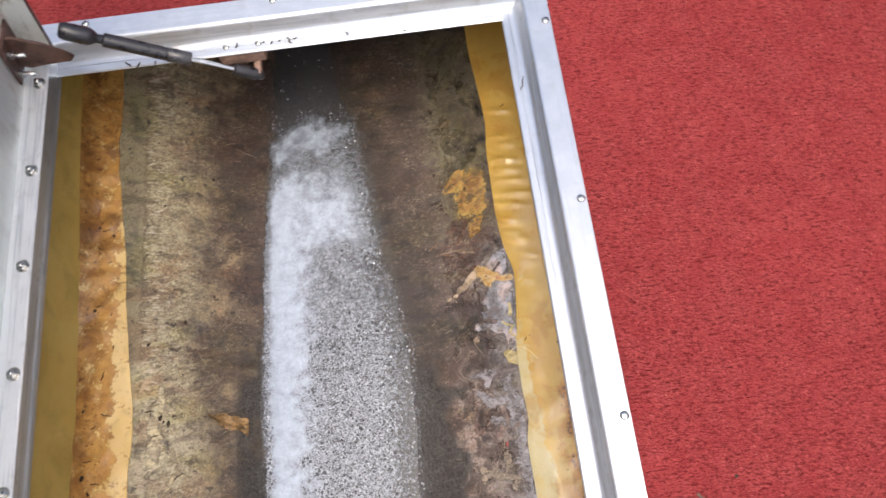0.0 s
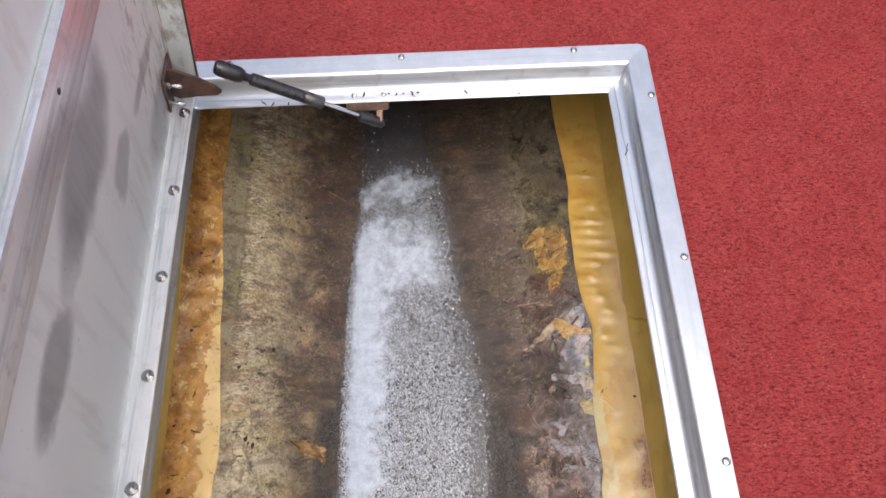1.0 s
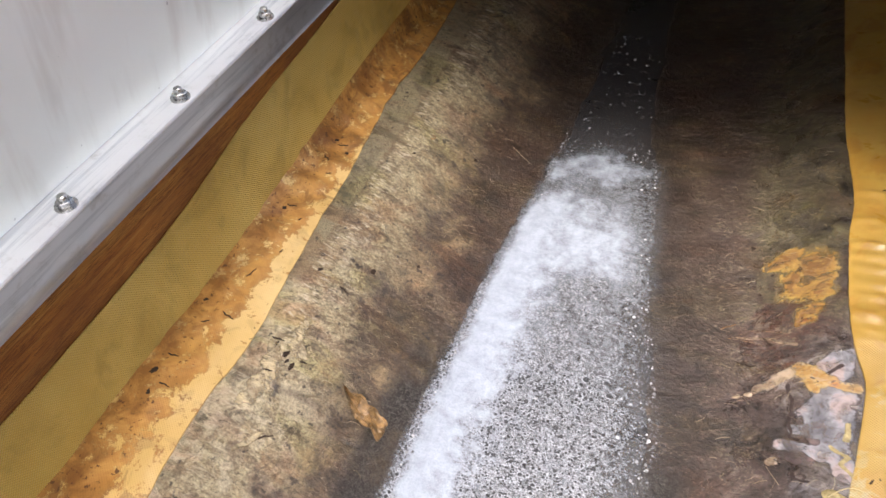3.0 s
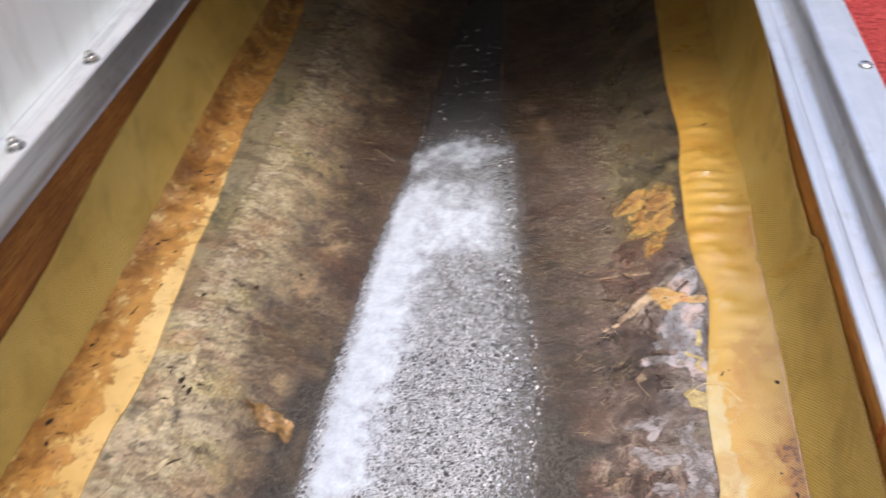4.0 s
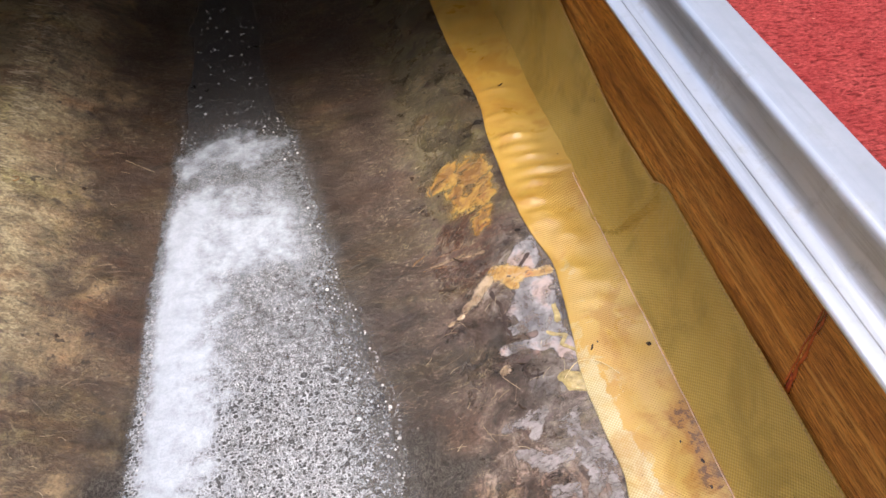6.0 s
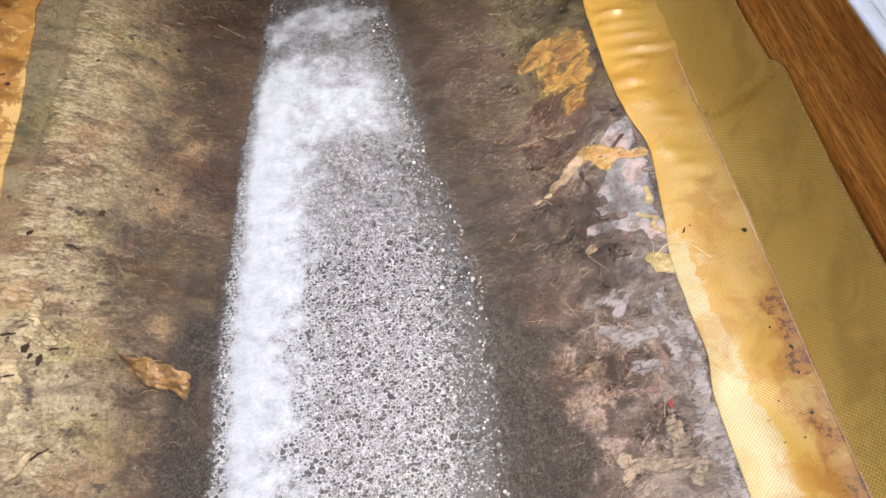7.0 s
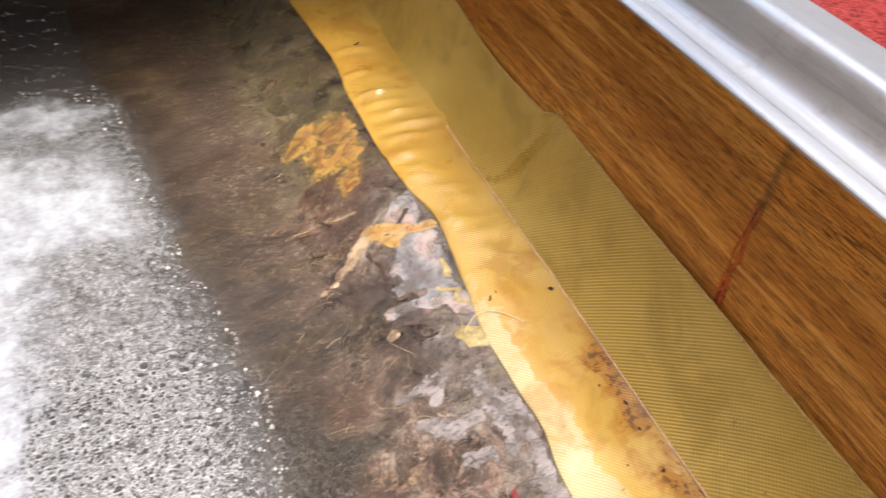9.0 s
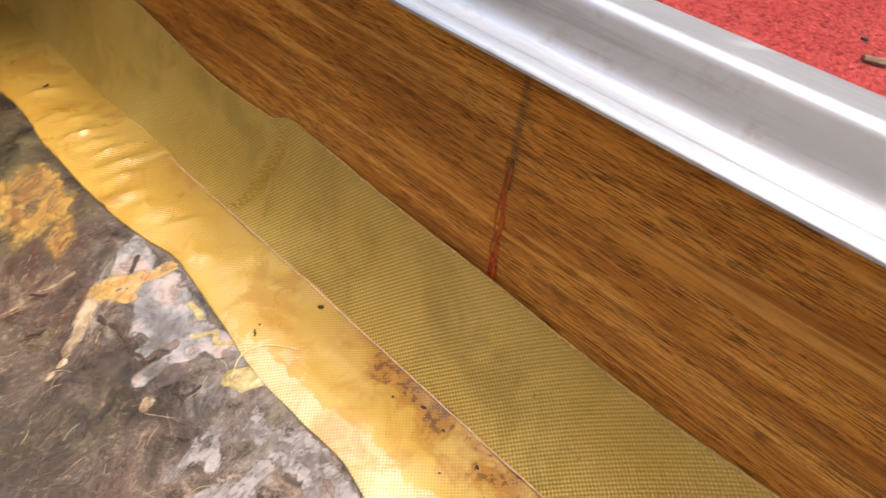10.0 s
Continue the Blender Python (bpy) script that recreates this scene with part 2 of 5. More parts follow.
    # hair cracks, pale scratches, grit
    for scale, sx, sy, width, tone, amount in ((26, 1.6, 0.7, 0.014, (0.025, 0.018, 0.016), 0.65), (34, 0.5, 1.9, 0.010, (0.50, 0.44, 0.34), 0.5), (60, 1.3, 0.8, 0.016, (0.03, 0.022, 0.018), 0.5), (110, 0.5, 1.5, 0.018, (0.55, 0.47, 0.34), 0.55), (140, 0.6, 1.3, 0.02, (0.025, 0.018, 0.014), 0.6)):
        v = n.math("ABSOLUTE", n.math("SUBTRACT", n.noise(scale, 3, 0.5, n.scaled(sx, sy, 1), 1.6), 0.5))
        v = n.math("MULTIPLY", n.span(v, width, 0.0), n.span(n.noise(scale * 0.45, 2, 0.5), 0.50, 0.62))
        col = n.mix(n.math("MULTIPLY", v, amount), col, tone)
    col = n.mix(n.math("MULTIPLY", n.span(fine, 0.34, 0.60, n.span(x, -0.1, 0.1, 0.45, 0.6), 0.0), n.math("SUBTRACT", 1.0, n.math("MULTIPLY", n.math("MAXIMUM", skin, strip), 0.75))), col, (0.035, 0.027, 0.022))
    smudge = n.span(n.noise(13, 5, 0.65, distort=0.4), 0.54, 0.66)
    col = n.mix(n.math("MULTIPLY", smudge, 0.55), col, (0.055, 0.043, 0.042))
    speck = n.span(n.noise(80, 3, 0.6), 0.63, 0.69)
    col = n.mix(n.math("MULTIPLY", speck, 0.8), col, (0.024, 0.017, 0.016))
    blot = n.span(n.noise(26, 3, 0.55, distort=0.6), 0.63, 0.71)
    col = n.mix(n.math("MULTIPLY", blot, 0.75), col, (0.030, 0.022, 0.024))
    cream = n.math("MULTIPLY", near(-0.352, 0.44, 0.034, 0.11, 0.35), n.span(n.noise(48, 6, 0.72, distort=0.8), 0.42, 0.54))
    col = n.mix(n.math("MULTIPLY", cream, 0.8), col, n.ramp(hair, (0.35, (0.44, 0.36, 0.24)), (0.62, (0.72, 0.62, 0.44))))
    # pale strokes put highlights on the fibres into the colour
    stroke = n.noise(120, 7, 0.84, n.scaled(0.85, 1.15, 1), 0.3)
    col = n.mix(n.math("MULTIPLY", n.span(stroke, 0.57, 0.68), n.span(x, 0.05, -0.20, 0.14, 0.30)), col, (0.55, 0.47, 0.35))
    col = n.mix(n.span(stroke, 0.44, 0.34, 0.0, 0.55), col, (0.040, 0.031, 0.026))
    # rusty, olive and violet tints in broad brushed patches
    for scale, seat, lo, hi, tint in ((11, 3.0, 0.52, 0.64, (0.92, 0.76, 0.69)), (9, 7.0, 0.53, 0.64, (0.92, 0.94, 0.74)), (13, 11.0, 0.52, 0.63, (0.86, 0.78, 0.83)), (15, 17.0, 0.55, 0.66, (0.55, 0.53, 0.55)), (22, 23.0, 0.56, 0.66, (0.48, 0.43, 0.41))):
        moved = n.node("ShaderNodeMapping", Vector=n.co, Location=(seat, seat * 0.7, 0), Scale=(0.75, 1.5, 1), Rotation=(0, 0, 0.35))
        col = n.mix(n.span(n.noise(scale, 5, 0.6, moved, 0.5), lo, hi, 0.0, 0.85), col, tint, "MULTIPLY")
    col = n.mix(1.0, col, n.mix(n.span(x, -0.10, 0.12), n.mix(n.span(x, -0.32, -0.22), (0.98, 0.96, 0.90), (0.79, 0.755, 0.705)), (0.87, 0.835, 0.83)), "MULTIPLY")
    # pale dashes paint the highlights along the ridge by the left strip
    dash = n.noise(95, 4, 0.68, n.scaled(0.42, 2.1, 1), 0.4)
    ridge = n.math("MULTIPLY", n.span(n.math("ADD", x, n.span(mid, 0.3, 0.7, -0.012, 0.012)), -0.356, -0.348), n.span(n.math("ADD", x, n.span(mid, 0.3, 0.7, -0.02, 0.02)), -0.300, -0.338))
    col = n.mix(n.math("MULTIPLY", n.math("MULTIPLY", ridge, n.span(dash, 0.53, 0.61)), n.span(y, 0.42, 0.56, 0.3, 0.8)), col, (0.66, 0.58, 0.43))
    wet = n.math("MAXIMUM", skin, n.math("MULTIPLY", n.span(x, 0.13, 0.22), n.span(n.noise(18, 4, 0.6), 0.46, 0.56)))
    vein = n.math("ABSOLUTE", n.math("SUBTRACT", n.noise(115, 4, 0.62, n.scaled(1.1, 0.8, 1), 2.2), 0.5))
    cut = n.math("ABSOLUTE", n.math("SUBTRACT", n.noise(95, 3, 0.6, n.scaled(0.9, 1.1, 1.7), 2.8), 0.5))
    col = n.mix(n.math("MULTIPLY", scum, 0.9), col, n.ramp(vein, (0.0, (0.25, 0.23, 0.22)), (0.03, (0.135, 0.120, 0.112)), (0.09, (0.056, 0.049, 0.046))))
    col = n.mix(n.math("MULTIPLY", scum, n.span(cut, 0.030, 0.010, 0.0, 0.9)), col, (0.012, 0.010, 0.010))
    rough = n.math("SUBTRACT", n.span(mid, 0.3, 0.7, 0.32, 0.50), n.math("MULTIPLY", wet, 0.22))
    nor = n.bump(fibre, 0.7, 0.005)
    nor = n.bump(hair, 0.7, 0.0025, nor)
    nor = n.bump(fine, 0.45, 0.0014, nor)
    nor = n.bump(mid, 0.6, 0.008, nor)
    nor = n.bump(n.math("MULTIPLY", n.span(vein, 0.0, 0.12, 1.0, 0.0), scum), 0.9, 0.004, nor)
    return n.done(col, rough, 0, nor, Coat_Weight=n.span(x, 0.08, 0.2, 0.28, 0.5), Coat_Roughness=0.12, Coat_Normal=nor)


def weave(n, pitch, axes):
    """Height of a plain weave with threads along two axes."""
    xyz = n.xyz()
    s = [n.math("SINE", n.math("MULTIPLY", xyz[i], 2 * math.pi / pitch)) for i in axes]
    return n.math("MULTIPLY", s[0], s[1])


def cloth_material(name, base, dark, light, axes, stain=0.0, pitch=0.0046, rough=0.3, coat=0.5, show=0.55):
    n = Nodes(name)
    big = n.noise(6, 5, 0.6)
    mid = n.noise(32, 5, 0.65, distort=0.5)
    w = weave(n, pitch, axes)
    col = n.ramp(big, (0.3, dark), (0.5, base), (0.72, light))
    col = n.mix(n.span(w, -0.5, 0.7, show, 0.0), col, tuple(c * 0.78 for c in dark))
    if stain:
        x, y, z = n.xyz()
        inner = n.span(x, -0.375, -0.405)
        s = n.span(n.math("ADD", n.noise(36, 7, 0.76, distort=0.25), n.span(inner, 0.0, 1.0, -0.035, 0.13)), 0.53, 0.60)
        tone = n.ramp(mid, (0.3, (0.20, 0.075, 0.016)), (0.5, (0.42, 0.185, 0.038)), (0.7, (0.62, 0.33, 0.08)))
        col = n.mix(n.math("MULTIPLY", s, stain), col, tone)
        deep = n.math("MULTIPLY", n.span(n.math("ADD", x, n.span(mid, 0.3, 0.7, -0.012, 0.012)), -0.408, -0.440), n.span(n.noise(34, 6, 0.7, distort=0.6), 0.40, 0.58))
        col = n.mix(n.math("MULTIPLY", deep, 0.55), col, (0.17, 0.058, 0.012))
        peppered = n.math("MULTIPLY", n.span(n.noise(130, 4, 0.7), 0.58, 0.66), n.span(n.math("ADD", x, n.span(big, 0.3, 0.7, -0.02, 0.02)), -0.392, -0.412))
        col = n.mix(n.math("MULTIPLY", peppered, 0.85), col, (0.075, 0.026, 0.010))
        rim = n.math("MULTIPLY", n.span(s, 0.15, 0.5), n.span(s, 0.95, 0.6))
        col = n.mix(n.math("MULTIPLY", rim, 0.4), col, (0.20, 0.08, 0.02))
        blot = n.math("MULTIPLY", n.span(n.noise(30, 4, 0.62, distort=0.8), 0.52, 0.62), n.math("MAXIMUM", n.span(y, 0.60, 0.70, 0.30, 1.0), n.span(y, 0.36, 0.24)))
        col = n.mix(n.math("MULTIPLY", blot, 0.5), col, (0.14, 0.056, 0.02))
    if name == "resin_tape_amber":
        x, y, z = n.xyz()
        dry = n.math("MULTIPLY", n.span(n.math("ADD", n.math("MULTIPLY_ADD", y, 0.075, x), n.span(mid, 0.3, 0.7, -0.006, 0.006)), 0.3275, 0.3240), n.span(n.math("ADD", y, n.span(mid, 0.3, 0.7, -0.03, 0.03)), 0.53, 0.49))
        # Pale smear beyond the dry margin paints gloss reflection into the tape's colour.
        smear = n.math("MULTIPLY", n.span(x, 0.312, 0.300), n.math("MULTIPLY", n.span(n.noise(30, 4, 0.6, distort=0.8), 0.55, 0.60), n.span(y, 0.72, 0.66)))
        dry = n.math("MAXIMUM", dry, n.math("MULTIPLY", smear, 0.45))
        col = n.mix(n.math("MULTIPLY", dry, n.span(n.noise(45, 4, 0.6), 0.30, 0.55, 0.55, 0.9)), col, n.mix(n.span(w, -0.4, 0.5), (0.50, 0.43, 0.22), (0.68, 0.61, 0.38)))
        band = n.math("MULTIPLY", n.span(n.math("ADD", x, n.span(mid, 0.3, 0.7, -0.014, 0.014)), 0.320, 0.341), n.span(n.math("ADD", y, n.span(big, 0.3, 0.7, -0.05, 0.05)), 0.455, 0.40))
        halo = n.math("MULTIPLY", band, n.span(n.noise(32, 4, 0.6, distort=0.4), 0.36, 0.52))
        col = n.mix(n.math("MULTIPLY", halo, 0.85), col, (0.42, 0.175, 0.018))
        grime = n.math("MULTIPLY", n.span(n.math("ADD", halo, n.span(n.noise(150, 5, 0.72), 0.3, 0.7, -0.5, 0.5)), 0.92, 1.22), n.span(x, 0.322, 0.338))
        col = n.mix(n.math("MULTIPLY", grime, 0.75), col, (0.085, 0.032, 0.008))
        blush = n.span(n.noise(17, 5, 0.65, distort=0.6), 0.50, 0.62, 0.0, 0.5)
        col = n.mix(blush, col, (0.42, 0.20, 0.022))
    if name == "woven_olive_liner":
        col = n.mix(n.span(n.noise(13, 6, 0.65, distort=0.5), 0.46, 0.66, 0.0, 0.5), col, (0.34, 0.225, 0.045))
    spot = n.span(n.noise(95, 3, 0.6), 0.72, 0.77)
    col = n.mix(n.math("MULTIPLY", spot, 0.7), col, (0.05, 0.03, 0.012))
    nor = n.bump(w, min(0.8, 0.1 + show), 0.0009)
    nor = n.bump(mid, 0.15, 0.003, nor)
    r = n.span(mid, 0.3, 0.7, rough - 0.08, rough + 0.14)
    return n.done(col, r, 0, nor, Coat_Weight=coat, Coat_Roughness=0.10, Coat_IOR=1.7, Coat_Normal=n.bump(w, 0.12, 0.0006), Specular_IOR_Level=0.4)


def wood_material(name, shading=0.0):
    n = Nodes(name)
    x, y, z = n.xyz()
    grain = n.noise(9, 5, 0.6, n.scaled(1, 0.5, 5), 1.0)
    pores = n.noise(120, 4, 0.66, n.scaled(1, 0.50, 13.0), 0.3)
    lines = n.noise(60, 4, 0.65, n.scaled(1, 0.10, 11.0), 0.4)
    broad = n.noise(2.4, 4, 0.55, n.scaled(1, 0.8, 6), 0.8)
    col = n.ramp(grain, (0.28, (0.48, 0.165, 0.028)), (0.5, (0.76, 0.32, 0.058)), (0.7, (0.87, 0.45, 0.11)))
    col = n.mix(n.span(broad, 0.42, 0.66, 0.0, 0.6), col, (0.30, 0.100, 0.018))
    col = n.mix(n.span(lines, 0.52, 0.66, 0.0, 0.40), col, (0.22, 0.066, 0.012))
    dashes = n.math("MULTIPLY", n.span(pores, 0.50, 0.56), n.span(n.noise(14, 4, 0.65, n.scaled(1, 0.5, 3.5)), 0.28, 0.50))
    col = n.mix(n.math("MULTIPLY", dashes, 0.78), col, (0.10, 0.030, 0.006))
    vein = n.noise(26, 4, 0.6, n.scaled(1, 0.16, 6.5), 0.5)
    col = n.mix(n.span(vein, 0.56, 0.66, 0.0, 0.50), col, (0.125, 0.036, 0.007))
    col = n.mix(n.span(vein, 0.44, 0.34, 0.0, 0.45), col, (0.95, 0.52, 0.13))
    hair = n.noise(230, 3, 0.6, n.scaled(1, 0.22, 7.0), 0.3)
    col = n.mix(n.span(hair, 0.56, 0.64, 0.0, 0.35), col, (0.14, 0.042, 0.008))
    # Brown wash that puts shade into the colour of the west board.
    col = n.mix(n.span(n.noise(12, 5, 0.6, n.scaled(1, 0.5, 1.5)), 0.30, 0.60, 0.6 * shading, shading), col, (0.15, 0.052, 0.018))
    nor = n.bump(pores, 0.25, 0.0012)
    return n.done(col, n.span(grain, 0.3, 0.7, 0.45, 0.6), 0, nor, Specular_IOR_Level=0.22)


def foam_material():
    n = Nodes("soap_foam")
    flat = n.scaled(1, 1, 0.0)
    cover = n.attr("cover")
    clump = n.noise(45, 5, 0.65, flat)
    mott = n.noise(120, 5, 0.72, flat, 0.5)
    grainy = n.noise(420, 3, 0.7, flat)
    x, y, z = n.xyz()
    close = n.span(y, 0.74, 0.46)
    # bubbles of four sizes: a dark hollow inside a pale rim
    holes, spark, dome = 0.0, 0.0, 0.0
    thin = n.span(n.math("ADD", cover, n.span(clump, 0.3, 0.7, -0.16, 0.16)), 1.16, 0.34)
    for size, few, hi, keep, far in ((105, 0.62, 0.46, 0.94, 0.0), (175, 0.48, 0.49, 0.94, 0.15), (300, 0.36, 0.52, 0.90, 0.35), (520, 0.30, 0.54, 0.75, 0.45)):
        co = n.node("ShaderNodeVectorMath", 0)
        n.put(co.node, 0, flat), n.put(co.node, 1, (0.37 * size, 0.11 * size, 0))
        d, pick = n.cells(size, "F1", co), n.cells(size, "F1", co, 1)
        r = n.span(pick, few - 0.06, few + 0.38, -0.2, hi)
        near = n.span(close, 0, 0.7, far, 1.0)
        near = n.math("MULTIPLY", near, n.span(thin, 0.15, 0.75, 0.0 if size < 200 else 0.22, 1.0))
        holes = n.math("MAXIMUM", holes, n.math("MULTIPLY", near, n.span(n.math("SUBTRACT", d, r), 0.02, -0.06, 0, keep)))
        dome = n.math("MAXIMUM", dome, n.math("MULTIPLY", near, n.span(n.math("SUBTRACT", d, r), -0.16, -0.46)))
        spark = n.math("MAXIMUM", spark, n.math("MULTIPLY", near, n.span(n.math("ABSOLUTE", n.math("SUBTRACT", d, n.math("ADD", r, 0.07))), 0.10, 0.0)))
    solid = n.ramp(n.math("ADD", n.math("MULTIPLY", clump, 0.6), n.math("MULTIPLY", mott, 0.4)), (0.36, (0.285, 0.325, 0.395)), (0.62, (0.40, 0.452, 0.54)))
    speckle = n.math("ADD", n.math("MULTIPLY", mott, 0.40), n.math("MULTIPLY", n.noise(620, 3, 0.75, flat), 0.60))
    loose = n.ramp(speckle, (0.40, (0.040, 0.042, 0.047)), (0.50, (0.092, 0.098, 0.110)), (0.61, (0.26, 0.28, 0.318)))
    loose = n.mix(n.span(n.math("ADD", y, n.span(n.noise(20, 3, 0.6, flat), 0.3, 0.7, -0.12, 0.12)), 0.48, 0.34, 0.0, 0.55), loose, n.ramp(speckle, (0.40, (0.10, 0.106, 0.119)), (0.58, (0.27, 0.29, 0.328))))
    loose = n.mix(n.span(n.noise(38, 4, 0.6, flat, 0.8), 0.46, 0.62, 0.0, 0.50), loose, (0.085, 0.092, 0.100))
    # packed bubbles: pale walls round grey hollows, larger towards the near end
    for size, lo, hi in ((150, 0.52, 0.34), (270, 0.66, 0.44), (480, 0.90, 0.60)):
        co = n.node("ShaderNodeVectorMath", 0)
        n.put(co.node, 0, flat), n.put(co.node, 1, (0.23 * size, 0.71 * size, 0))
        wall, pick = n.cells(size, "DISTANCE_TO_EDGE", co), n.cells(size, "F1", co, 1)
        cell = n.ramp(n.math("ADD", wall, n.span(pick, 0.2, 0.9, 0.16, -0.10)), (0.05, (0.44, 0.465, 0.52)), (0.13, (0.165, 0.174, 0.195)), (0.30, (0.085, 0.088, 0.096)))
        where = n.math("MULTIPLY", n.span(n.math("ADD", y, n.span(n.noise(24, 3, 0.6, flat), 0.3, 0.7, -0.16, 0.16)), lo, hi), n.span(n.noise(size * 0.35, 3, 0.6, flat), 0.42, 0.54))
        loose = n.mix(n.math("MULTIPLY", where, 0.8), loose, cell)
    col = n.mix(thin, solid, loose)
    col = n.mix(n.math("MULTIPLY", spark, n.math("MULTIPLY", thin, n.span(mott, 0.38, 0.6, 0.25, 0.95))), col, (0.46, 0.49, 0.55))
    col = n.mix(n.math("MULTIPLY", holes, n.span(thin, 0.0, 0.8, 0.5, 1.0)), col, n.mix(n.math("MULTIPLY", dome, n.span(mott, 0.35, 0.65)), (0.040, 0.040, 0.043), (0.105, 0.108, 0.116)))
    there = n.span(n.math("ADD", cover, n.math("ADD", n.span(mott, 0.3, 0.7, -0.11, 0.11), n.span(grainy, 0.3, 0.7, -0.10, 0.10))), 0.05, 0.44)
    d1, d2 = n.cells(125, "F1", flat), n.cells(230, "F1", flat)
    loose_amount = n.span(thin, 0.1, 0.8, 0.06, 0.35)
    nor = n.bump(d1, loose_amount, 0.003)
    nor = n.bump(d2, loose_amount, 0.002, nor)
    return n.done(col, n.span(holes, 0, 1, 0.45, 0.25), 0, nor, Alpha=there, Specular_IOR_Level=0.3)


def plain(name, base, rough=0.5, metal=0.0, spread=0.25, scale=40, bump=0.15):
    n = Nodes(name)
    v = n.noise(scale, 5, 0.65)
    lo, hi = tuple(c * (1 - spread) for c in base), tuple(min(1, c * (1 + spread)) for c in base)
    return n.done(n.ramp(v, (0.3, lo), (0.7, hi)), n.span(v, 0.3, 0.7, max(0.03, rough - 0.08), rough + 0.08), metal, n.bump(v, bump, 0.002))


CARPET = carpet_material()
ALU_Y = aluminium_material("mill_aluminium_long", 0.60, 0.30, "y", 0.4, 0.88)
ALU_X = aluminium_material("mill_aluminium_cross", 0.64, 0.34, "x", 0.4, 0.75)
ALU_H = aluminium_material("pale_aluminium", 0.88, 0.36, "y", 0.3, 0.6, 0.0)
ALU_F = aluminium_material("bare_flange_metal", 0.60, 0.30, "y", 0.35, 0.85, 0.0)
LID = lid_material()
HULL = hull_material()
WOOD = wood_material("oiled_hardwood")
# Same hardwood, darkened to paint in the shade under the hinge rail.
WOOD_SHADED = wood_material("soaked_dark_hardwood", 0.75)
TAPE_R = cloth_material("resin_tape_amber", (0.62, 0.40, 0.085), (0.53, 0.30, 0.050), (0.70, 0.49, 0.14), (0, 1), 0.0, 0.0031, 0.34, 0.85, 0.26)
TAPE_L = cloth_material("resin_tape_stained", (0.66, 0.44, 0.155), (0.58, 0.36, 0.105), (0.76, 0.55, 0.24), (0, 1), 0.85, 0.0031, 0.45, 0.18, 0.06)
LINER = cloth_material("woven_olive_liner", (0.71, 0.50, 0.13), (0.60, 0.40, 0.085), (0.80, 0.60, 0.185), (1, 2), 0.0, 0.0036, 0.42, 0.15, 0.55)
FOAM = foam_material()
WATER = plain("bilge_water", (0.042, 0.038, 0.037), 0.34, 0.0, 0.3, 12, 0.05)
STEEL = plain("stainless_steel", (0.46, 0.45, 0.43), 0.25, 1.0, 0.15, 200, 0.05)
RUSTY = plain("rusty_steel", (0.115, 0.062, 0.046), 0.55, 0.3, 0.75, 45, 0.4)
BLACK = plain("black_paint", (0.020, 0.018, 0.020), 0.32, 0.0, 0.3, 60, 0.1)
CHROME = plain("chrome_rod", (0.42, 0.40, 0.39), 0.18, 1.0, 0.1, 80, 0.02)
# Pale so that the unseen ends of the bilge bounce light.
PLY = plain("plywood", (0.62, 0.57, 0.50), 0.7, 0.0, 0.3, 12, 0.2)


# ---- mesh helpers ----
def mesh_object(name, bm, material, smooth=True):
    me = bpy.data.meshes.new(name)
    bmesh.ops.recalc_face_normals(bm, faces=bm.faces)
    bm.to_mesh(me)
    bm.free()
    me.materials.append(material)
    if smooth:
        me.shade_smooth()
        me.set_sharp_from_angle(angle=radians(38))
    return new(name, me)


def part(name, bm, material, parent, label="", smooth=True):
    ob = mesh_object(name, bm, material, smooth)
    ob.parent = parent
    return tagged(ob, label)


def empty(name, place=(0, 0, 0)):
    ob = new(name)
    ob.location = place
    return ob


def add_box(bm, lo, hi, bevel=0.0):
    made = bmesh.ops.create_cube(bm, size=1)["verts"]
    for v in made:
        v.co = Vector([lo[i] + (v.co[i] + 0.5) * (hi[i] - lo[i]) for i in range(3)])
    if bevel:
        edges = {e for v in made for e in v.link_edges}
        bmesh.ops.bevel(bm, geom=list(edges), offset=bevel, segments=2, affect="EDGES", profile=0.5)
    return bm


def box(lo, hi, bevel=0.0):
    return add_box(bmesh.new(), lo, hi, bevel)


def add_tube(bm, stations, turn=Matrix(), sides=20):
    """A lathe along local z: stations (radius, z), closed at both ends."""
    rings = []
    for r, z in stations:
        rings.append([bm.verts.new(turn @ Vector((r * math.cos(a), r * math.sin(a), z))) for a in (2 * math.pi * i / sides for i in range(sides))])
    for a, b in zip(rings, rings[1:]):
        for i in range(sides):
            bm.faces.new((a[i], a[(i + 1) % sides], b[(i + 1) % sides], b[i]))
    bm.faces.new(rings[0]), bm.faces.new(rings[-1])
    return bm


def along(p, q):
    """A frame at p whose z axis points to q."""
    p, q = Vector(p), Vector(q)
    return Matrix.Translation(p) @ (q - p).to_track_quat("Z", "X").to_matrix().to_4x4()


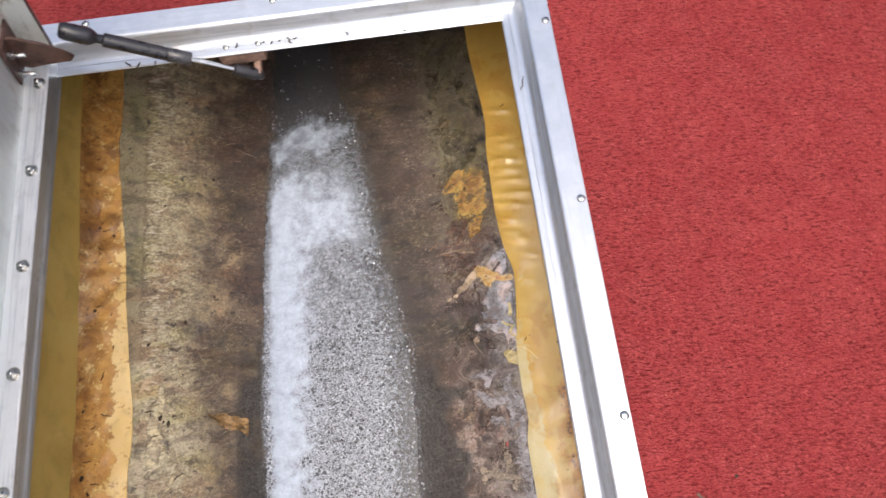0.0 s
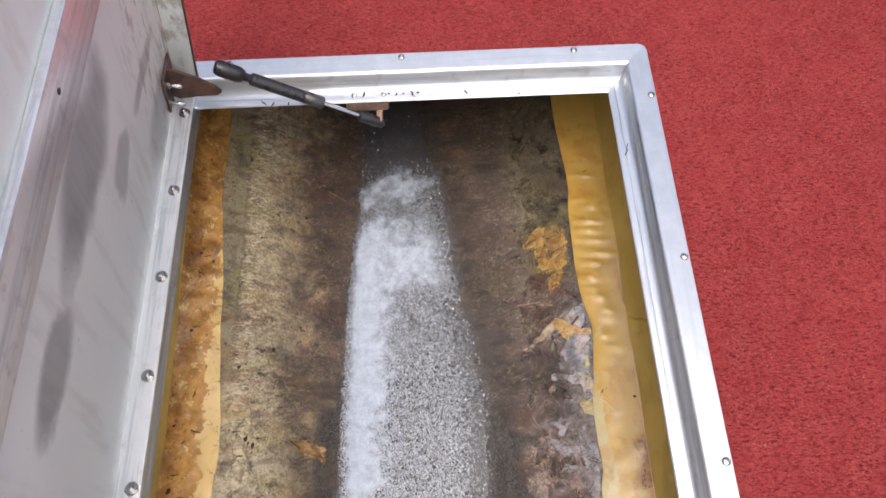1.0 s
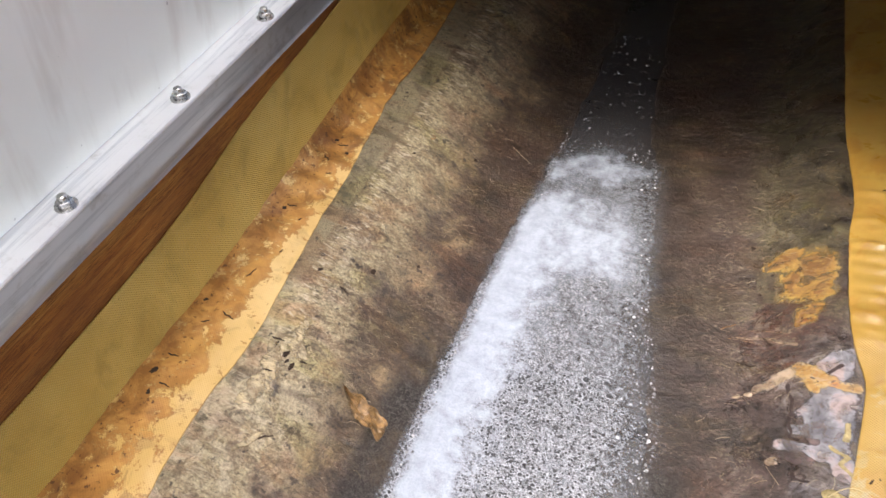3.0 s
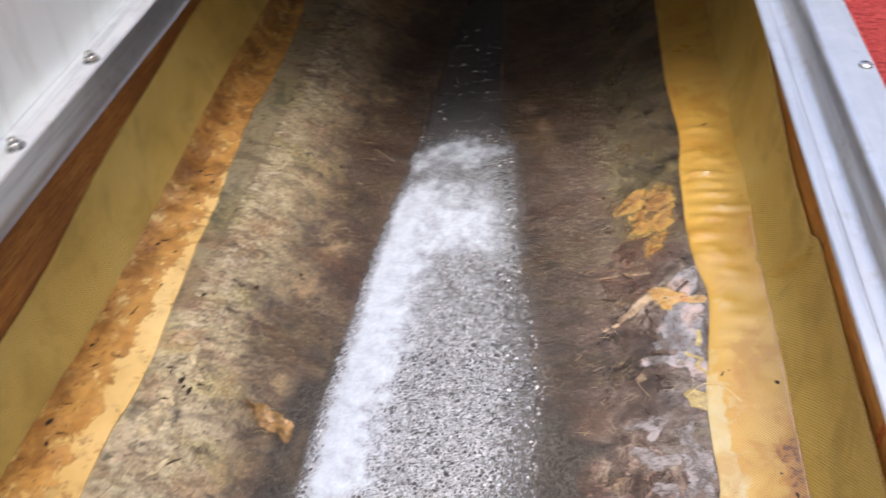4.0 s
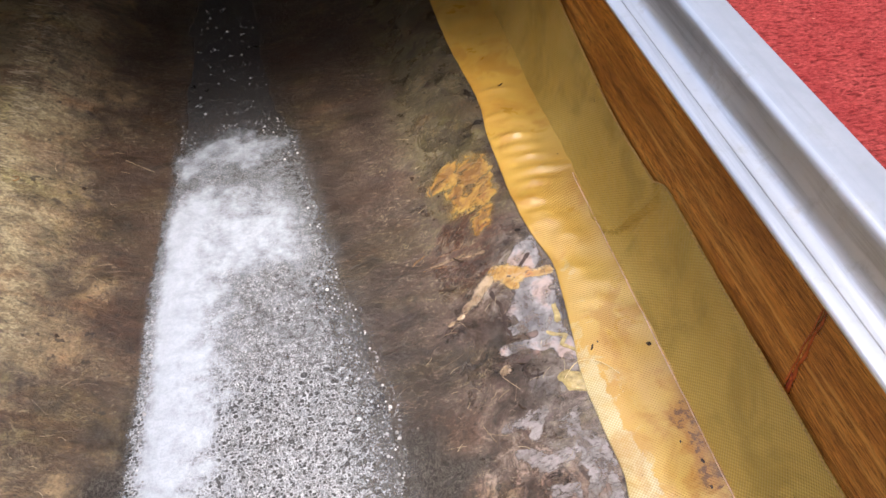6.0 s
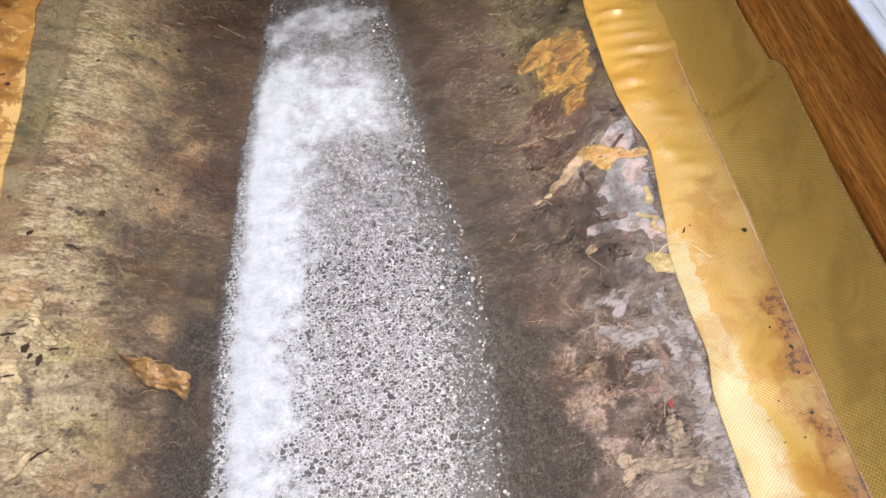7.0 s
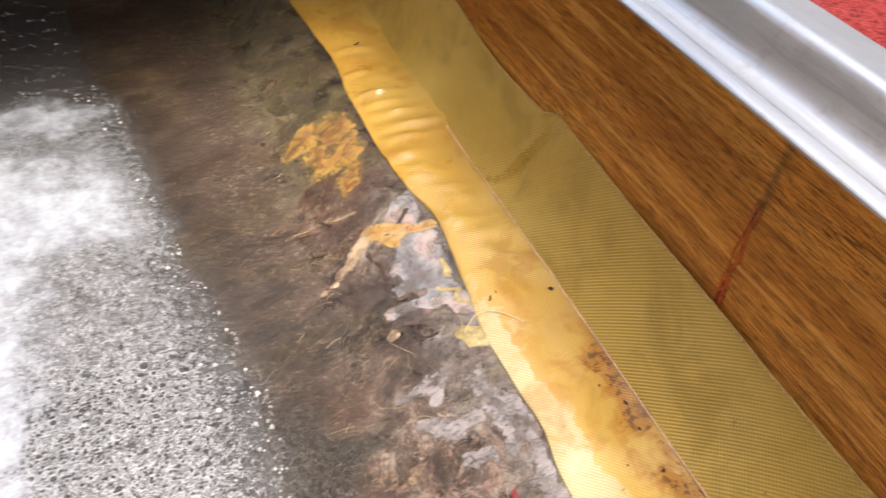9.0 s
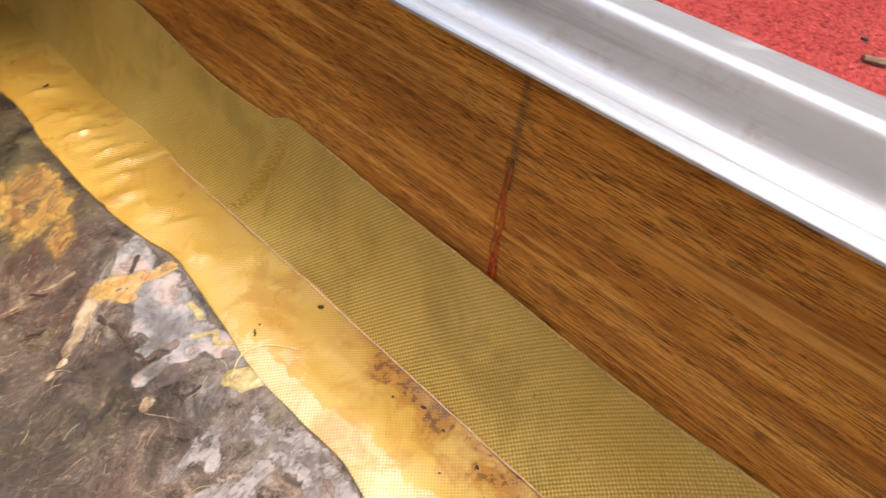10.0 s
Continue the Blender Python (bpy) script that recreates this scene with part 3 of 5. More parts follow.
def grid_sheet(us, vs, place, thick=None):
    """A sheet of quads; place(u, v) gives each point. thick: a second skin that much lower, with rims."""
    bm = bmesh.new()
    skins = []
    for d in ((0.0,) if thick is None else (0.0, thick)):
        skins.append([[bm.verts.new(Vector(place(u, v)) - Vector((0, 0, d))) for v in vs] for u in us])
    for k, s in enumerate(skins):
        for i in range(len(us) - 1):
            for j in range(len(vs) - 1):
                q = (s[i][j], s[i + 1][j], s[i + 1][j + 1], s[i][j + 1])
                bm.faces.new(q if k == 0 else q[::-1])
    if thick is not None:
        a, b = skins
        for i in range(len(us) - 1):
            for j in (0, len(vs) - 1):
                bm.faces.new((a[i][j], a[i + 1][j], b[i + 1][j], b[i][j]))
        for j in range(len(vs) - 1):
            for i in (0, len(us) - 1):
                bm.faces.new((a[i][j], a[i][j + 1], b[i][j + 1], b[i][j]))
    return bm


def steps(a, b, n):
    return [a + (b - a) * i / n for i in range(n + 1)]


def curve(points):
    """A smooth function through (t, value) points."""
    ts, vs = zip(*points)

    def f(t):
        if t <= ts[0]:
            return vs[0]
        if t >= ts[-1]:
            return vs[-1]
        i = next(k for k in range(len(ts) - 1) if ts[k + 1] >= t)
        s = (t - ts[i]) / (ts[i + 1] - ts[i])
        m = lambda k: (vs[min(k + 1, len(vs) - 1)] - vs[max(k - 1, 0)]) / (ts[min(k + 1, len(vs) - 1)] - ts[max(k - 1, 0)])
        h = ts[i + 1] - ts[i]
        return (2 * s**3 - 3 * s**2 + 1) * vs[i] + (s**3 - 2 * s**2 + s) * h * m(i) + (3 * s**2 - 2 * s**3) * vs[i + 1] + (s**3 - s**2) * h * m(i + 1)

    return f


def wob(x, y, scale, amount, seed=0.0):
    return amount * noise.noise((x * scale, y * scale, seed))


# ---- the bilge ----
NEAR, FAR = -0.6, 1.95
WEST, EAST = -0.456, 0.374
LEVEL = -0.4055
bank_l = curve([(-0.47, -0.295), (-0.45, -0.299), (-0.386, -0.310), (-0.33, -0.324), (-0.29, -0.346), (-0.25, -0.371)])
bank_r = curve([(0.193, -0.374), (0.215, -0.357), (0.26, -0.328), (0.29, -0.320), (0.333, -0.309), (0.38, -0.295), (0.40, -0.29)])
shore_l = curve([(-0.6, -0.165), (0.2, -0.162), (0.36, -0.160), (0.50, -0.162), (0.62, -0.155), (0.75, -0.150), (0.90, -0.138), (1.0, -0.133), (1.2, -0.128), (1.4, -0.122), (2.2, -0.10)])
shore_r = curve([(-0.6, 0.085), (0.2, 0.086), (0.32, 0.087), (0.45, 0.092), (0.55, 0.093), (0.60, 0.082), (0.69, 0.062), (0.77, 0.043), (0.90, 0.030), (0.97, 0.024), (1.05, 0.006), (1.15, -0.006), (1.34, -0.02), (2.2, -0.05)])


def hull_z(x, y):
    """Height of the hull: two banks that fall to a channel whose shores follow the water."""
    l, r = shore_l(y), shore_r(y)
    if x < -0.25:
        z = bank_l(x)
    elif x < l:
        s = (x + 0.25) / (l + 0.25)
        z = -0.371 + (LEVEL + 0.371) * (1 - (1 - s) ** 1.5)
    elif x < r:
        s = (x - l) / (r - l)
        z = LEVEL - 0.03 * math.sin(math.pi * s)
    elif x < 0.193:
        s = (0.193 - x) / (0.193 - r)
        z = -0.374 + (LEVEL + 0.374) * (1 - (1 - s) ** 1.5)
    else:
        z = bank_r(x)
    return z + wob(x, y, 9, 0.003, 1.3) + wob(x, y, 28, 0.0018, 4.1)


hull = mesh_object("hull_bottom", grid_sheet(steps(-0.47, 0.388, 160), steps(NEAR, 1.25, 240) + steps(1.25, FAR, 40)[1:], lambda x, y: (x, y, hull_z(x, y)), 0.012), HULL)
tagged(hull, "grey-brown painted hull bottom, wet and stained, in the bilge", "hull", kind="structure")

for name, lo, hi, label in (
    ("wall_east", (EAST, NEAR, -0.40), (EAST + 0.02, FAR, -0.026), "oiled orange-brown wooden side of the bilge"),
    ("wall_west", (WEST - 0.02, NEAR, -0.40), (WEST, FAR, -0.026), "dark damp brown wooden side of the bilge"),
    ("wall_north", (WEST - 0.02, FAR, -0.46), (EAST + 0.02, FAR + 0.02, -0.026), "plywood end of the bilge"),
    ("wall_south", (WEST - 0.02, NEAR - 0.02, -0.46), (EAST + 0.02, NEAR, -0.026), "plywood end of the bilge"),
):
    tagged(mesh_object(name, box(lo, hi), {"wall_east": WOOD, "wall_west": WOOD_SHADED}.get(name, PLY), False), label, "wall", kind="structure")

# deck with the hatch hole: x -0.385..0.338, y -0.27..0.968
HX0, HX1, HY0, HY1 = -0.374, 0.3345, -0.258, 0.9605
deck = bmesh.new()
for lo, hi in (((-2.2, -2.2), (HX0, 3.4)), ((HX1, -2.2), (2.2, 3.4)), ((HX0, HY1), (HX1, 3.4)), ((HX0, -2.2), (HX1, HY0))):
    add_box(deck, (*lo, -0.007), (*hi, -0.0005))
tagged(mesh_object("deck_carpet", deck, CARPET, False), "worn red carpet covering the boat deck", "carpet", kind="structure")
under = bmesh.new()
for lo, hi in (((-2.2, -2.2), (HX0, 3.4)), ((HX1, -2.2), (2.2, 3.4)), ((HX0, HY1), (HX1, 3.4)), ((HX0, -2.2), (HX1, HY0))):
    add_box(under, (*lo, -0.026), (*hi, -0.0072))
# Underside out of view, whitened to bounce light into the far bilge.
tagged(mesh_object("ceiling", under, plain("pale_gelcoat", (0.80, 0.78, 0.74), 0.5, 0, 0.15, 8, 0.1), False), "pale painted deck underside", "deck", kind="structure")

# unseen dark walls added round the deck to dim what the rails reflect
for name, lo, hi in (("wall_cockpit_east", (1.45, -2.2, -0.0005), (1.53, 2.6, 0.85)), ("wall_cockpit_west", (-1.53, -2.2, -0.0005), (-1.45, 2.6, 0.85)), ("wall_cockpit_north", (-1.45, 2.52, -0.0005), (1.45, 2.6, 0.85))):
    tagged(mesh_object(name, box(lo, hi, 0.01), plain("cockpit_grey", (0.085, 0.09, 0.105), 0.5, 0, 0.15, 6, 0.1)), "plain grey cockpit side beside the carpeted deck", "wall", kind="structure")

# right tape: lies on the hull from a wavy edge up to the seam
edge_r = curve([(-0.6, 0.27), (0.274, 0.272), (0.35, 0.271), (0.385, 0.277), (0.435, 0.275), (0.50, 0.276), (0.54, 0.282), (0.63, 0.290), (0.68, 0.280), (0.74, 0.275), (0.80, 0.275),
                (0.87, 0.276), (0.93, 0.281), (1.11, 0.270), (2.2, 0.27)])
SEAM_R = 0.350
ridge_rng = random.Random(12)
RIDGES = [(0.565 + 0.0235 * i + ridge_rng.uniform(-0.007, 0.007), ridge_rng.uniform(0.0014, 0.0062) * math.exp(-((i - 9) / 9) ** 2), ridge_rng.uniform(0.15, 0.55), ridge_rng.uniform(0.16, 0.34), ridge_rng.uniform(0.0042, 0.0075)) for i in range(21)]


def tape_r(u, y):
    e = edge_r(y)
    x = e + (SEAM_R + 0.008 - e) * u
    lift = 0.0026 + 0.0045 * math.sin(math.pi * min(1, u) ** 0.7) + wob(x, y, 10, 0.0007, 9)
    for y0, high, mid, wide, thick in RIDGES:
        d = (y - y0 + 0.020 * (u - mid)) / thick
        if abs(d) < 3:
            lift += high * math.exp(-d * d) * math.exp(-((u - mid) / wide) ** 2)
    lift += 0.0009 * abs(noise.noise((x * 38 + 3, y * 62, 8.0))) * (1 - 0.4 * u) + wob(x, y, 45, 0.0008, 2) * (1 - u * 0.5)
    return x, y, hull_z(x, y) + max(0.0012, lift) + 0.006 * max(0, u - 0.45) ** 2 / 0.30


tape = mesh_object("hull_tape", grid_sheet(steps(0, 1, 26), steps(NEAR, 1.3, 420) + steps(1.3, FAR, 30)[1:], tape_r, 0.002), TAPE_R)
tagged(tape, "glossy amber resin-soaked glass tape along the hull seam", "tape", kind="structure")

# right liner: woven cloth standing on the side wall, with a crease
top_r = curve([(-0.6, -0.195), (0.17, -0.195), (0.235, -0.198), (0.307, -0.197), (0.372, -0.194), (0.47, -0.192), (0.56, -0.187), (0.595, -0.186), (0.612, -0.194), (0.71, -0.199),
               (0.81, -0.187), (0.86, -0.180), (1.1, -0.15), (2.2, -0.14)])


fold = curve([(0.0, 0.665), (0.08, 0.640), (0.25, 0.625), (0.48, 0.617), (0.72, 0.603), (0.85, 0.599), (1.0, 0.610)])


def liner_r(s, y):
    z0, z1 = -0.298 + wob(0, y, 6, 0.003, 5), top_r(y) + wob(y, 0, 90, 0.0008, 6)
    z = z0 + (z1 - z0) * s
    x = SEAM_R + (EAST - 0.0035 - SEAM_R) * (1 - (1 - s) ** 2.2)
    pleat = fold(s)
    x -= 0.0085 * (0.5 + 0.5 * math.tanh((y - pleat) / 0.0007)) * (0.35 + 0.65 * math.sin(math.pi * min(1, s + 0.1))) * math.exp(-max(0, y - pleat) / 0.035)
    x += 0.0025 * math.exp(-((y - pleat + 0.006) / 0.005) ** 2) * math.sin(math.pi * s)
    return x + wob(y, z, 12, 0.0025, 7) * s * (1 - s) * 4, y, z


def side_skin(fn, us, vs, dx):
    bm = grid_sheet(us, vs, fn)
    geo = bmesh.ops.extrude_face_region(bm, geom=bm.faces[:])["geom"]
    for v in geo:
        if isinstance(v, bmesh.types.BMVert):
            v.co.x += dx
    return bm


tagged(mesh_object("side_liner", side_skin(liner_r, steps(0, 1, 16), steps(NEAR, 0.57, 220) + steps(0.57, 0.66, 200)[1:] + steps(0.66, 1.3, 130)[1:] + steps(1.3, FAR, 20)[1:], 0.0015), LINER),
       "olive woven glass cloth glued to the wooden bilge side", "liner", kind="structure")

# left tape and liner
edge_l = curve([(-0.6, -0.362), (0.243, -0.360), (0.347, -0.366), (0.455, -0.361), (0.62, -0.375), (0.77, -0.383), (0.92, -0.397), (1.09, -0.396), (1.25, -0.404), (1.5, -0.430), (2.2, -0.43)])
seam_l = curve([(-0.6, -0.310), (0.22, -0.308), (0.36, -0.303), (0.52, -0.299), (0.657, -0.286), (0.763, -0.272), (0.939, -0.256), (1.1, -0.25), (2.2, -0.25)])


def tape_l(u, y):
    e = edge_l(y) + wob(y, 0, 22, 0.0015, 11)
    x = e + (WEST + 0.003 - e) * u
    lift = 0.0022 + 0.003 * math.sin(math.pi * u) + wob(x, y, 22, 0.0022, 19) + wob(x, y, 60, 0.0018, 12) + wob(x, y, 130, 0.0008, 14)
    lift += 0.0015 * math.exp(-((y - 0.8) / 0.2) ** 2) * math.sin(y * 2 * math.pi / 0.05 + 2 * u)
    return x, y, hull_z(x, y) + max(0.001, lift) + max(0.0, seam_l(y) + 0.299) * max(0, u - 0.5) ** 2 / 0.25


tagged(mesh_object("hull_tape", grid_sheet(steps(0, 1, 26), steps(NEAR, 1.3, 380) + steps(1.3, FAR, 30)[1:], tape_l, 0.002), TAPE_L),
       "stained amber glass tape with brown blotches along the hull seam", "tape", kind="structure")
top_l = curve([(-0.6, -0.200), (0.28, -0.200), (0.437, -0.197), (0.522, -0.190), (0.658, -0.167), (0.825, -0.154), (1.0, -0.140), (2.2, -0.13)])


def liner_l(s, y):
    z0, z1 = seam_l(y) - 0.006 + wob(0, y, 6, 0.002, 15), top_l(y) + wob(y, 0, 60, 0.001, 16)
    z = z0 + (z1 - z0) * s
    return WEST + 0.0025 + 0.006 * (1 - s) ** 2 + wob(y, z, 10, 0.0025, 17) * s * (1 - s) * 4, y, z


tagged(mesh_object("side_liner", side_skin(liner_l, steps(0, 1, 12), steps(NEAR, 1.3, 300) + steps(1.3, FAR, 20)[1:], -0.0015), LINER),
       "olive woven glass cloth on the shaded bilge side", "liner", kind="structure")

# bilge water with soap foam floating on it
tagged(mesh_object("bilge_water", grid_sheet(steps(0, 1, 6), steps(NEAR, FAR, 90), lambda u, y: (shore_l(y) - 0.01 + (shore_r(y) - shore_l(y) + 0.02) * u, y, LEVEL - 0.001)), WATER),
       "dark still bilge water in the keel channel", "water", kind="structure")
def foam_cover(x, y, l, r):
    """How thick the foam lies: solid along the left shore and in a band across, open bubbles elsewhere."""
    across = (x - l) / (r - l) + 0.012 * noise.noise((x * 60, y * 60, 37))
    f = across + 0.07 * noise.noise((x * 22, y * 17, 31)) + 0.04 * noise.noise((x * 60, y * 60, 35))
    yy = y + 0.035 * noise.noise((x * 20, y * 14, 32)) + 0.015 * noise.noise((x * 70, y * 70, 36))
    white = 0.045 + 0.085 * max(0.0, min(1.0, (y - 0.28) / 0.42))
    c = 1.30 - 0.88 * max(0.0, min(1.0, (f - white) / 0.33))
    c = max(c, (1.06 - 0.14 * f) * math.exp(-((yy - 0.80) / (0.085 if yy < 0.80 else 0.16)) ** 2))
    if yy > 0.86:
        c = min(c, 0.50 + 0.60 * math.exp(-((yy - 0.86) / 0.04) ** 2))
        c = max(c, 0.90 * math.exp(-((yy - 0.985 - 0.02 * f) / 0.042) ** 2))
    c *= max(0.0, min(1.0, (1.055 - yy) / 0.06)) if yy > 1.0 else 1
    c = max(c, (0.16 if y < 1.12 else 0.10) + 0.03 * noise.noise((x * 60, y * 60, 3)))
    return max(0.0, c) * min(1, max(0, across) / 0.11) * min(1, (1 - min(1, across)) / 0.30)


fbm = bmesh.new()
lay = fbm.verts.layers.float.new("cover")
fu, fv = steps(0, 1, 90), steps(-0.3, 1.15, 400) + steps(1.15, 2.1, 60)[1:]
ring = []
for v in fv:
    l, r = shore_l(v) - 0.017 + wob(v, 0, 30, 0.0010, 21) + wob(v, 0, 90, 0.0005, 22), shore_r(v) + 0.030 + wob(v, 0, 24, 0.005, 23) + wob(v, 0, 80, 0.003, 24)
    row = []
    for u in fu:
        x = l + (r - l) * u
        c = foam_cover(x, v, l, r)
        p = fbm.verts.new((x, v, max(LEVEL, hull_z(x, v)) + 0.0012 + c * (0.003 + wob(x, v, 60, 0.0006, 25) + wob(x, v, 160, 0.0003, 26)) * min(1, 8 * u, 8 * (1 - u))))
        p[lay] = c
        row.append(p)
    ring.append(row)
for a, b in zip(ring, ring[1:]):
    for i in range(len(fu) - 1):
        fbm.faces.new((a[i], a[i + 1], b[i + 1], b[i]))
tagged(mesh_object("soap_foam", fbm, FOAM), "white soapy foam of fine bubbles floating on bilge water", "foam", kind="stuff")


# ---- hatch frame ----
hatch = tagged(empty("deck_hatch"), "open aluminium deck hatch with a stained lid, screwed onto red carpet", "hatch")
RAIL = [(0.0, -0.0005), (0.0, 0.0026), (0.0008, 0.0034), (0.029, 0.0034), (0.0315, 0.0032), (0.0340, 0.0022), (0.0356, 0.0004), (0.0364, -0.002), (0.0385, -0.0135),
        (0.0395, -0.0180), (0.0415, -0.0218), (0.0445, -0.0243), (0.0485, -0.0254), (0.0528, -0.0258), (0.0533, -0.0265), (0.0545, -0.0265), (0.0550, -0.0259), (0.0620, -0.0262), (0.0636, -0.0268), (0.0645, -0.0282), (0.0640, -0.0298),
        (0.0625, -0.0302), (0.0445, -0.0290), (0.0390, -0.0262), (0.0352, -0.020), (0.0338, -0.008), (0.0330, -0.0005)]
XO, YF, YN, XL = 0.368, 0.997, -0.296, -0.386
RAD, WIDE = 0.014, 1.10


def corner(u, a, side):
    """A point of the rail's line at distance u inside the outer edge, a radians round the corner; side +1 far, -1 near."""
    if u < RAD:
        return XO - RAD + (RAD - u) * math.cos(a), (YF - RAD + (RAD - u) * math.sin(a)) if side > 0 else (YN + RAD - (RAD - u) * math.sin(a))
    return XO - u, (YF - WIDE * u) if side > 0 else (YN + WIDE * u)


def rail_mesh(lines):
    """lines: for each station, the profile's points in order."""
    bm = bmesh.new()
    rows = [[bm.verts.new(p) for p in line] for line in lines]
    for a, b in zip(rows, rows[1:]):
        for i in range(len(a)):
            j = (i + 1) % len(a)
            bm.faces.new((a[i], a[j], b[j], b[i]))
    bm.faces.new(rows[0]), bm.faces.new(rows[-1])
    bmesh.ops.remove_doubles(bm, verts=bm.verts, dist=1e-6)
    return bm


arc = steps(0, math.pi / 4, 4)
right = [[(*corner(u, a, -1), z) for u, z in RAIL] for a in reversed(arc)]
right += [[(XO - u, y, z) for u, z in RAIL] for y in steps(-0.15, 0.88, 30)]
right += [[(*corner(u, a, 1), z) for u, z in RAIL] for a in arc]
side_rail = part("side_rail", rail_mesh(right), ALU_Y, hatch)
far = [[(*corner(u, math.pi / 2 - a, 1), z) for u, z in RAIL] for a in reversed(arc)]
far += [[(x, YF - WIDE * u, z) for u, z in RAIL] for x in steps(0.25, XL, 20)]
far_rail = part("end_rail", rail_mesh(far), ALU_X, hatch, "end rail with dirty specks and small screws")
near = [[(*corner(u, math.pi / 2 - a, -1), z) for u, z in RAIL] for a in reversed(arc)]
near += [[(x, YN + WIDE * u, z) for u, z in RAIL] for x in steps(0.25, XL, 20)]
part("end_rail", rail_mesh(near), ALU_X, hatch)
LEFT = [(-0.386, 0.0), (-0.386, 0.0032), (-0.3540, 0.0036), (-0.3522, 0.0030), (-0.3515, 0.0014), (-0.3525, -0.0005), (-0.3580, -0.0005)]
hinge_rail = part("hinge_rail", rail_mesh([[(x, y, z) for x, z in LEFT] for y in steps(YN + 0.046, YF - 0.046, 30)]), ALU_H, hatch, "narrow hinge rail with a row of dome nuts")
FLANGE = [(-0.3530, -0.0008), (-0.3562, -0.020), (-0.3586, -0.034), (-0.3574, -0.0372), (-0.3566, -0.0390), (-0.3580, -0.0402), (-0.3612, -0.0372), (-0.3592, -0.020), (-0.3562, -0.0008)]
part("inner_flange", rail_mesh([[(x, y, z) for x, z in FLANGE] for y in steps(YN + 0.046, YF - 0.046, 30)]), ALU_F, hinge_rail, "bare brushed metal flange")


def screw_bm(m, r=0.0056, slot=True):
    bm = bmesh.new()
    add_tube(bm, [(r * 1.0, 0), (r, 0.0008), (r * 0.86, 0.0021), (r * 0.55, 0.0029), (r * 0.28, 0.0031), (r * 0.22, 0.0018)], m, 16)
    return bm


def nut_bm(m):
    bm = bmesh.new()
    add_tube(bm, [(0.0085, 0), (0.0085, 0.0012)], m, 20)
    add_tube(bm, [(0.0056, 0.0012), (0.0062, 0.0018), (0.0062, 0.0056), (0.0056, 0.0062)], m, 6)
    add_tube(bm, [(0.0036, 0.0062), (0.0036, 0.0098), (0.0026, 0.0106)], m, 12)
    return bm


for y in (0.894, 0.617, 0.342, 0.067, -0.208):
    part("screw", screw_bm(pose(0.360, y, 0.0034, 0, 0, 900 * y)), STEEL, side_rail)
for x in (0.251, -0.026, -0.302):
    part("screw", screw_bm(pose(x, 0.988, 0.0034)), STEEL, far_rail)
for x in (-0.057, -0.105):
    part("screw", screw_bm(pose(x, 0.939, -0.0262), 0.0050), STEEL, far_rail)
for y in (0.895, 0.757, 0.620, 0.480, 0.340, 0.20, 0.06, -0.08, -0.21):
    part("nut", nut_bm(pose(-0.3625, y, 0.0036, 0, 0, 17 * y * 50)), STEEL, hinge_rail)

# lid, standing open on its hinge and leaning a little over the opening
Y0, Y1 = -0.285, 0.955
TIP = pose(-0.383, 0.35, 0.004, 0, 10.8, 0)


def lid_box(lo, hi, bevel=0.001):
    return box((lo[0], lo[1] - 0.35, lo[2]), (hi[0], hi[1] - 0.35, hi[2]), bevel)


def lid_part(name, bm, material, parent, label=""):
    ob = part(name, bm, material, parent, label)
    if parent is hatch:
        ob.matrix_basis = TIP
    return ob


lid = lid_part("lid", lid_box((-0.003, Y0, 0.0), (0.0, Y1, 0.70)), LID, hatch, "open lid with grey water stains")
lid_part("skirt", lid_box((0.0005, Y1 - 0.003, 0.010), (0.034, Y1, 0.70)), LID, lid)
lid_part("skirt", lid_box((0.0005, Y0, 0.010), (0.034, Y0 + 0.003, 0.70)), LID, lid)
lid_part("skirt", lid_box((0.0005, Y0 + 0.004, 0.697), (0.034, Y1 - 0.004, 0.70)), LID, lid)
lid_part("seal", lid_box((0.0342, Y1 - 0.0045, 0.010), (0.0365, Y1 + 0.001, 0.70), 0.0008), RUSTY, lid, "brown perished rubber edge")
stiff = lid_box((0.0005, Y0 + 0.004, 0.385), (0.012, Y1 - 0.006, 0.458), 0.004)
lid_part("stiffener", stiff, ALU_H, lid, "bright aluminium stiffening channel")
for y, h in ((0.604, 0.432), (0.30, 0.432), (0.0, 0.432)):
    lid_part("rivet", add_tube(bmesh.new(), [(0.0032, 0.0), (0.003, 0.0008), (0.002, 0.0013)], pose(0.012, y - 0.35, h, 0, 90, 0), 12), BLACK, lid)
plate = bmesh.new()
outline = [(-0.002, 0.028), (-0.002, 0.082), (0.012, 0.085), (0.045, 0.072), (0.070, 0.054), (0.078, 0.044), (0.071, 0.035), (0.040, 0.028), (0.014, 0.020)]
for y in (0.560, 0.564):
    plate.faces.new([plate.verts.new((x, y, z)) for x, z in outline])
plate.verts.ensure_lookup_table()
k = len(outline)
for i in range(k):
    plate.faces.new([plate.verts[j] for j in (i, (i + 1) % k, k + (i + 1) % k, k + i)])
add_box(plate, (0.0008, 0.535, 0.016), (0.0042, 0.59, 0.088), 0.001)
bmesh.ops.bevel(plate, geom=[e for e in plate.edges if e.calc_length() < 0.006], offset=0.0008, segments=1, affect="EDGES")
lid_part("bracket", plate, RUSTY, lid, "rusty brown steel strut bracket")
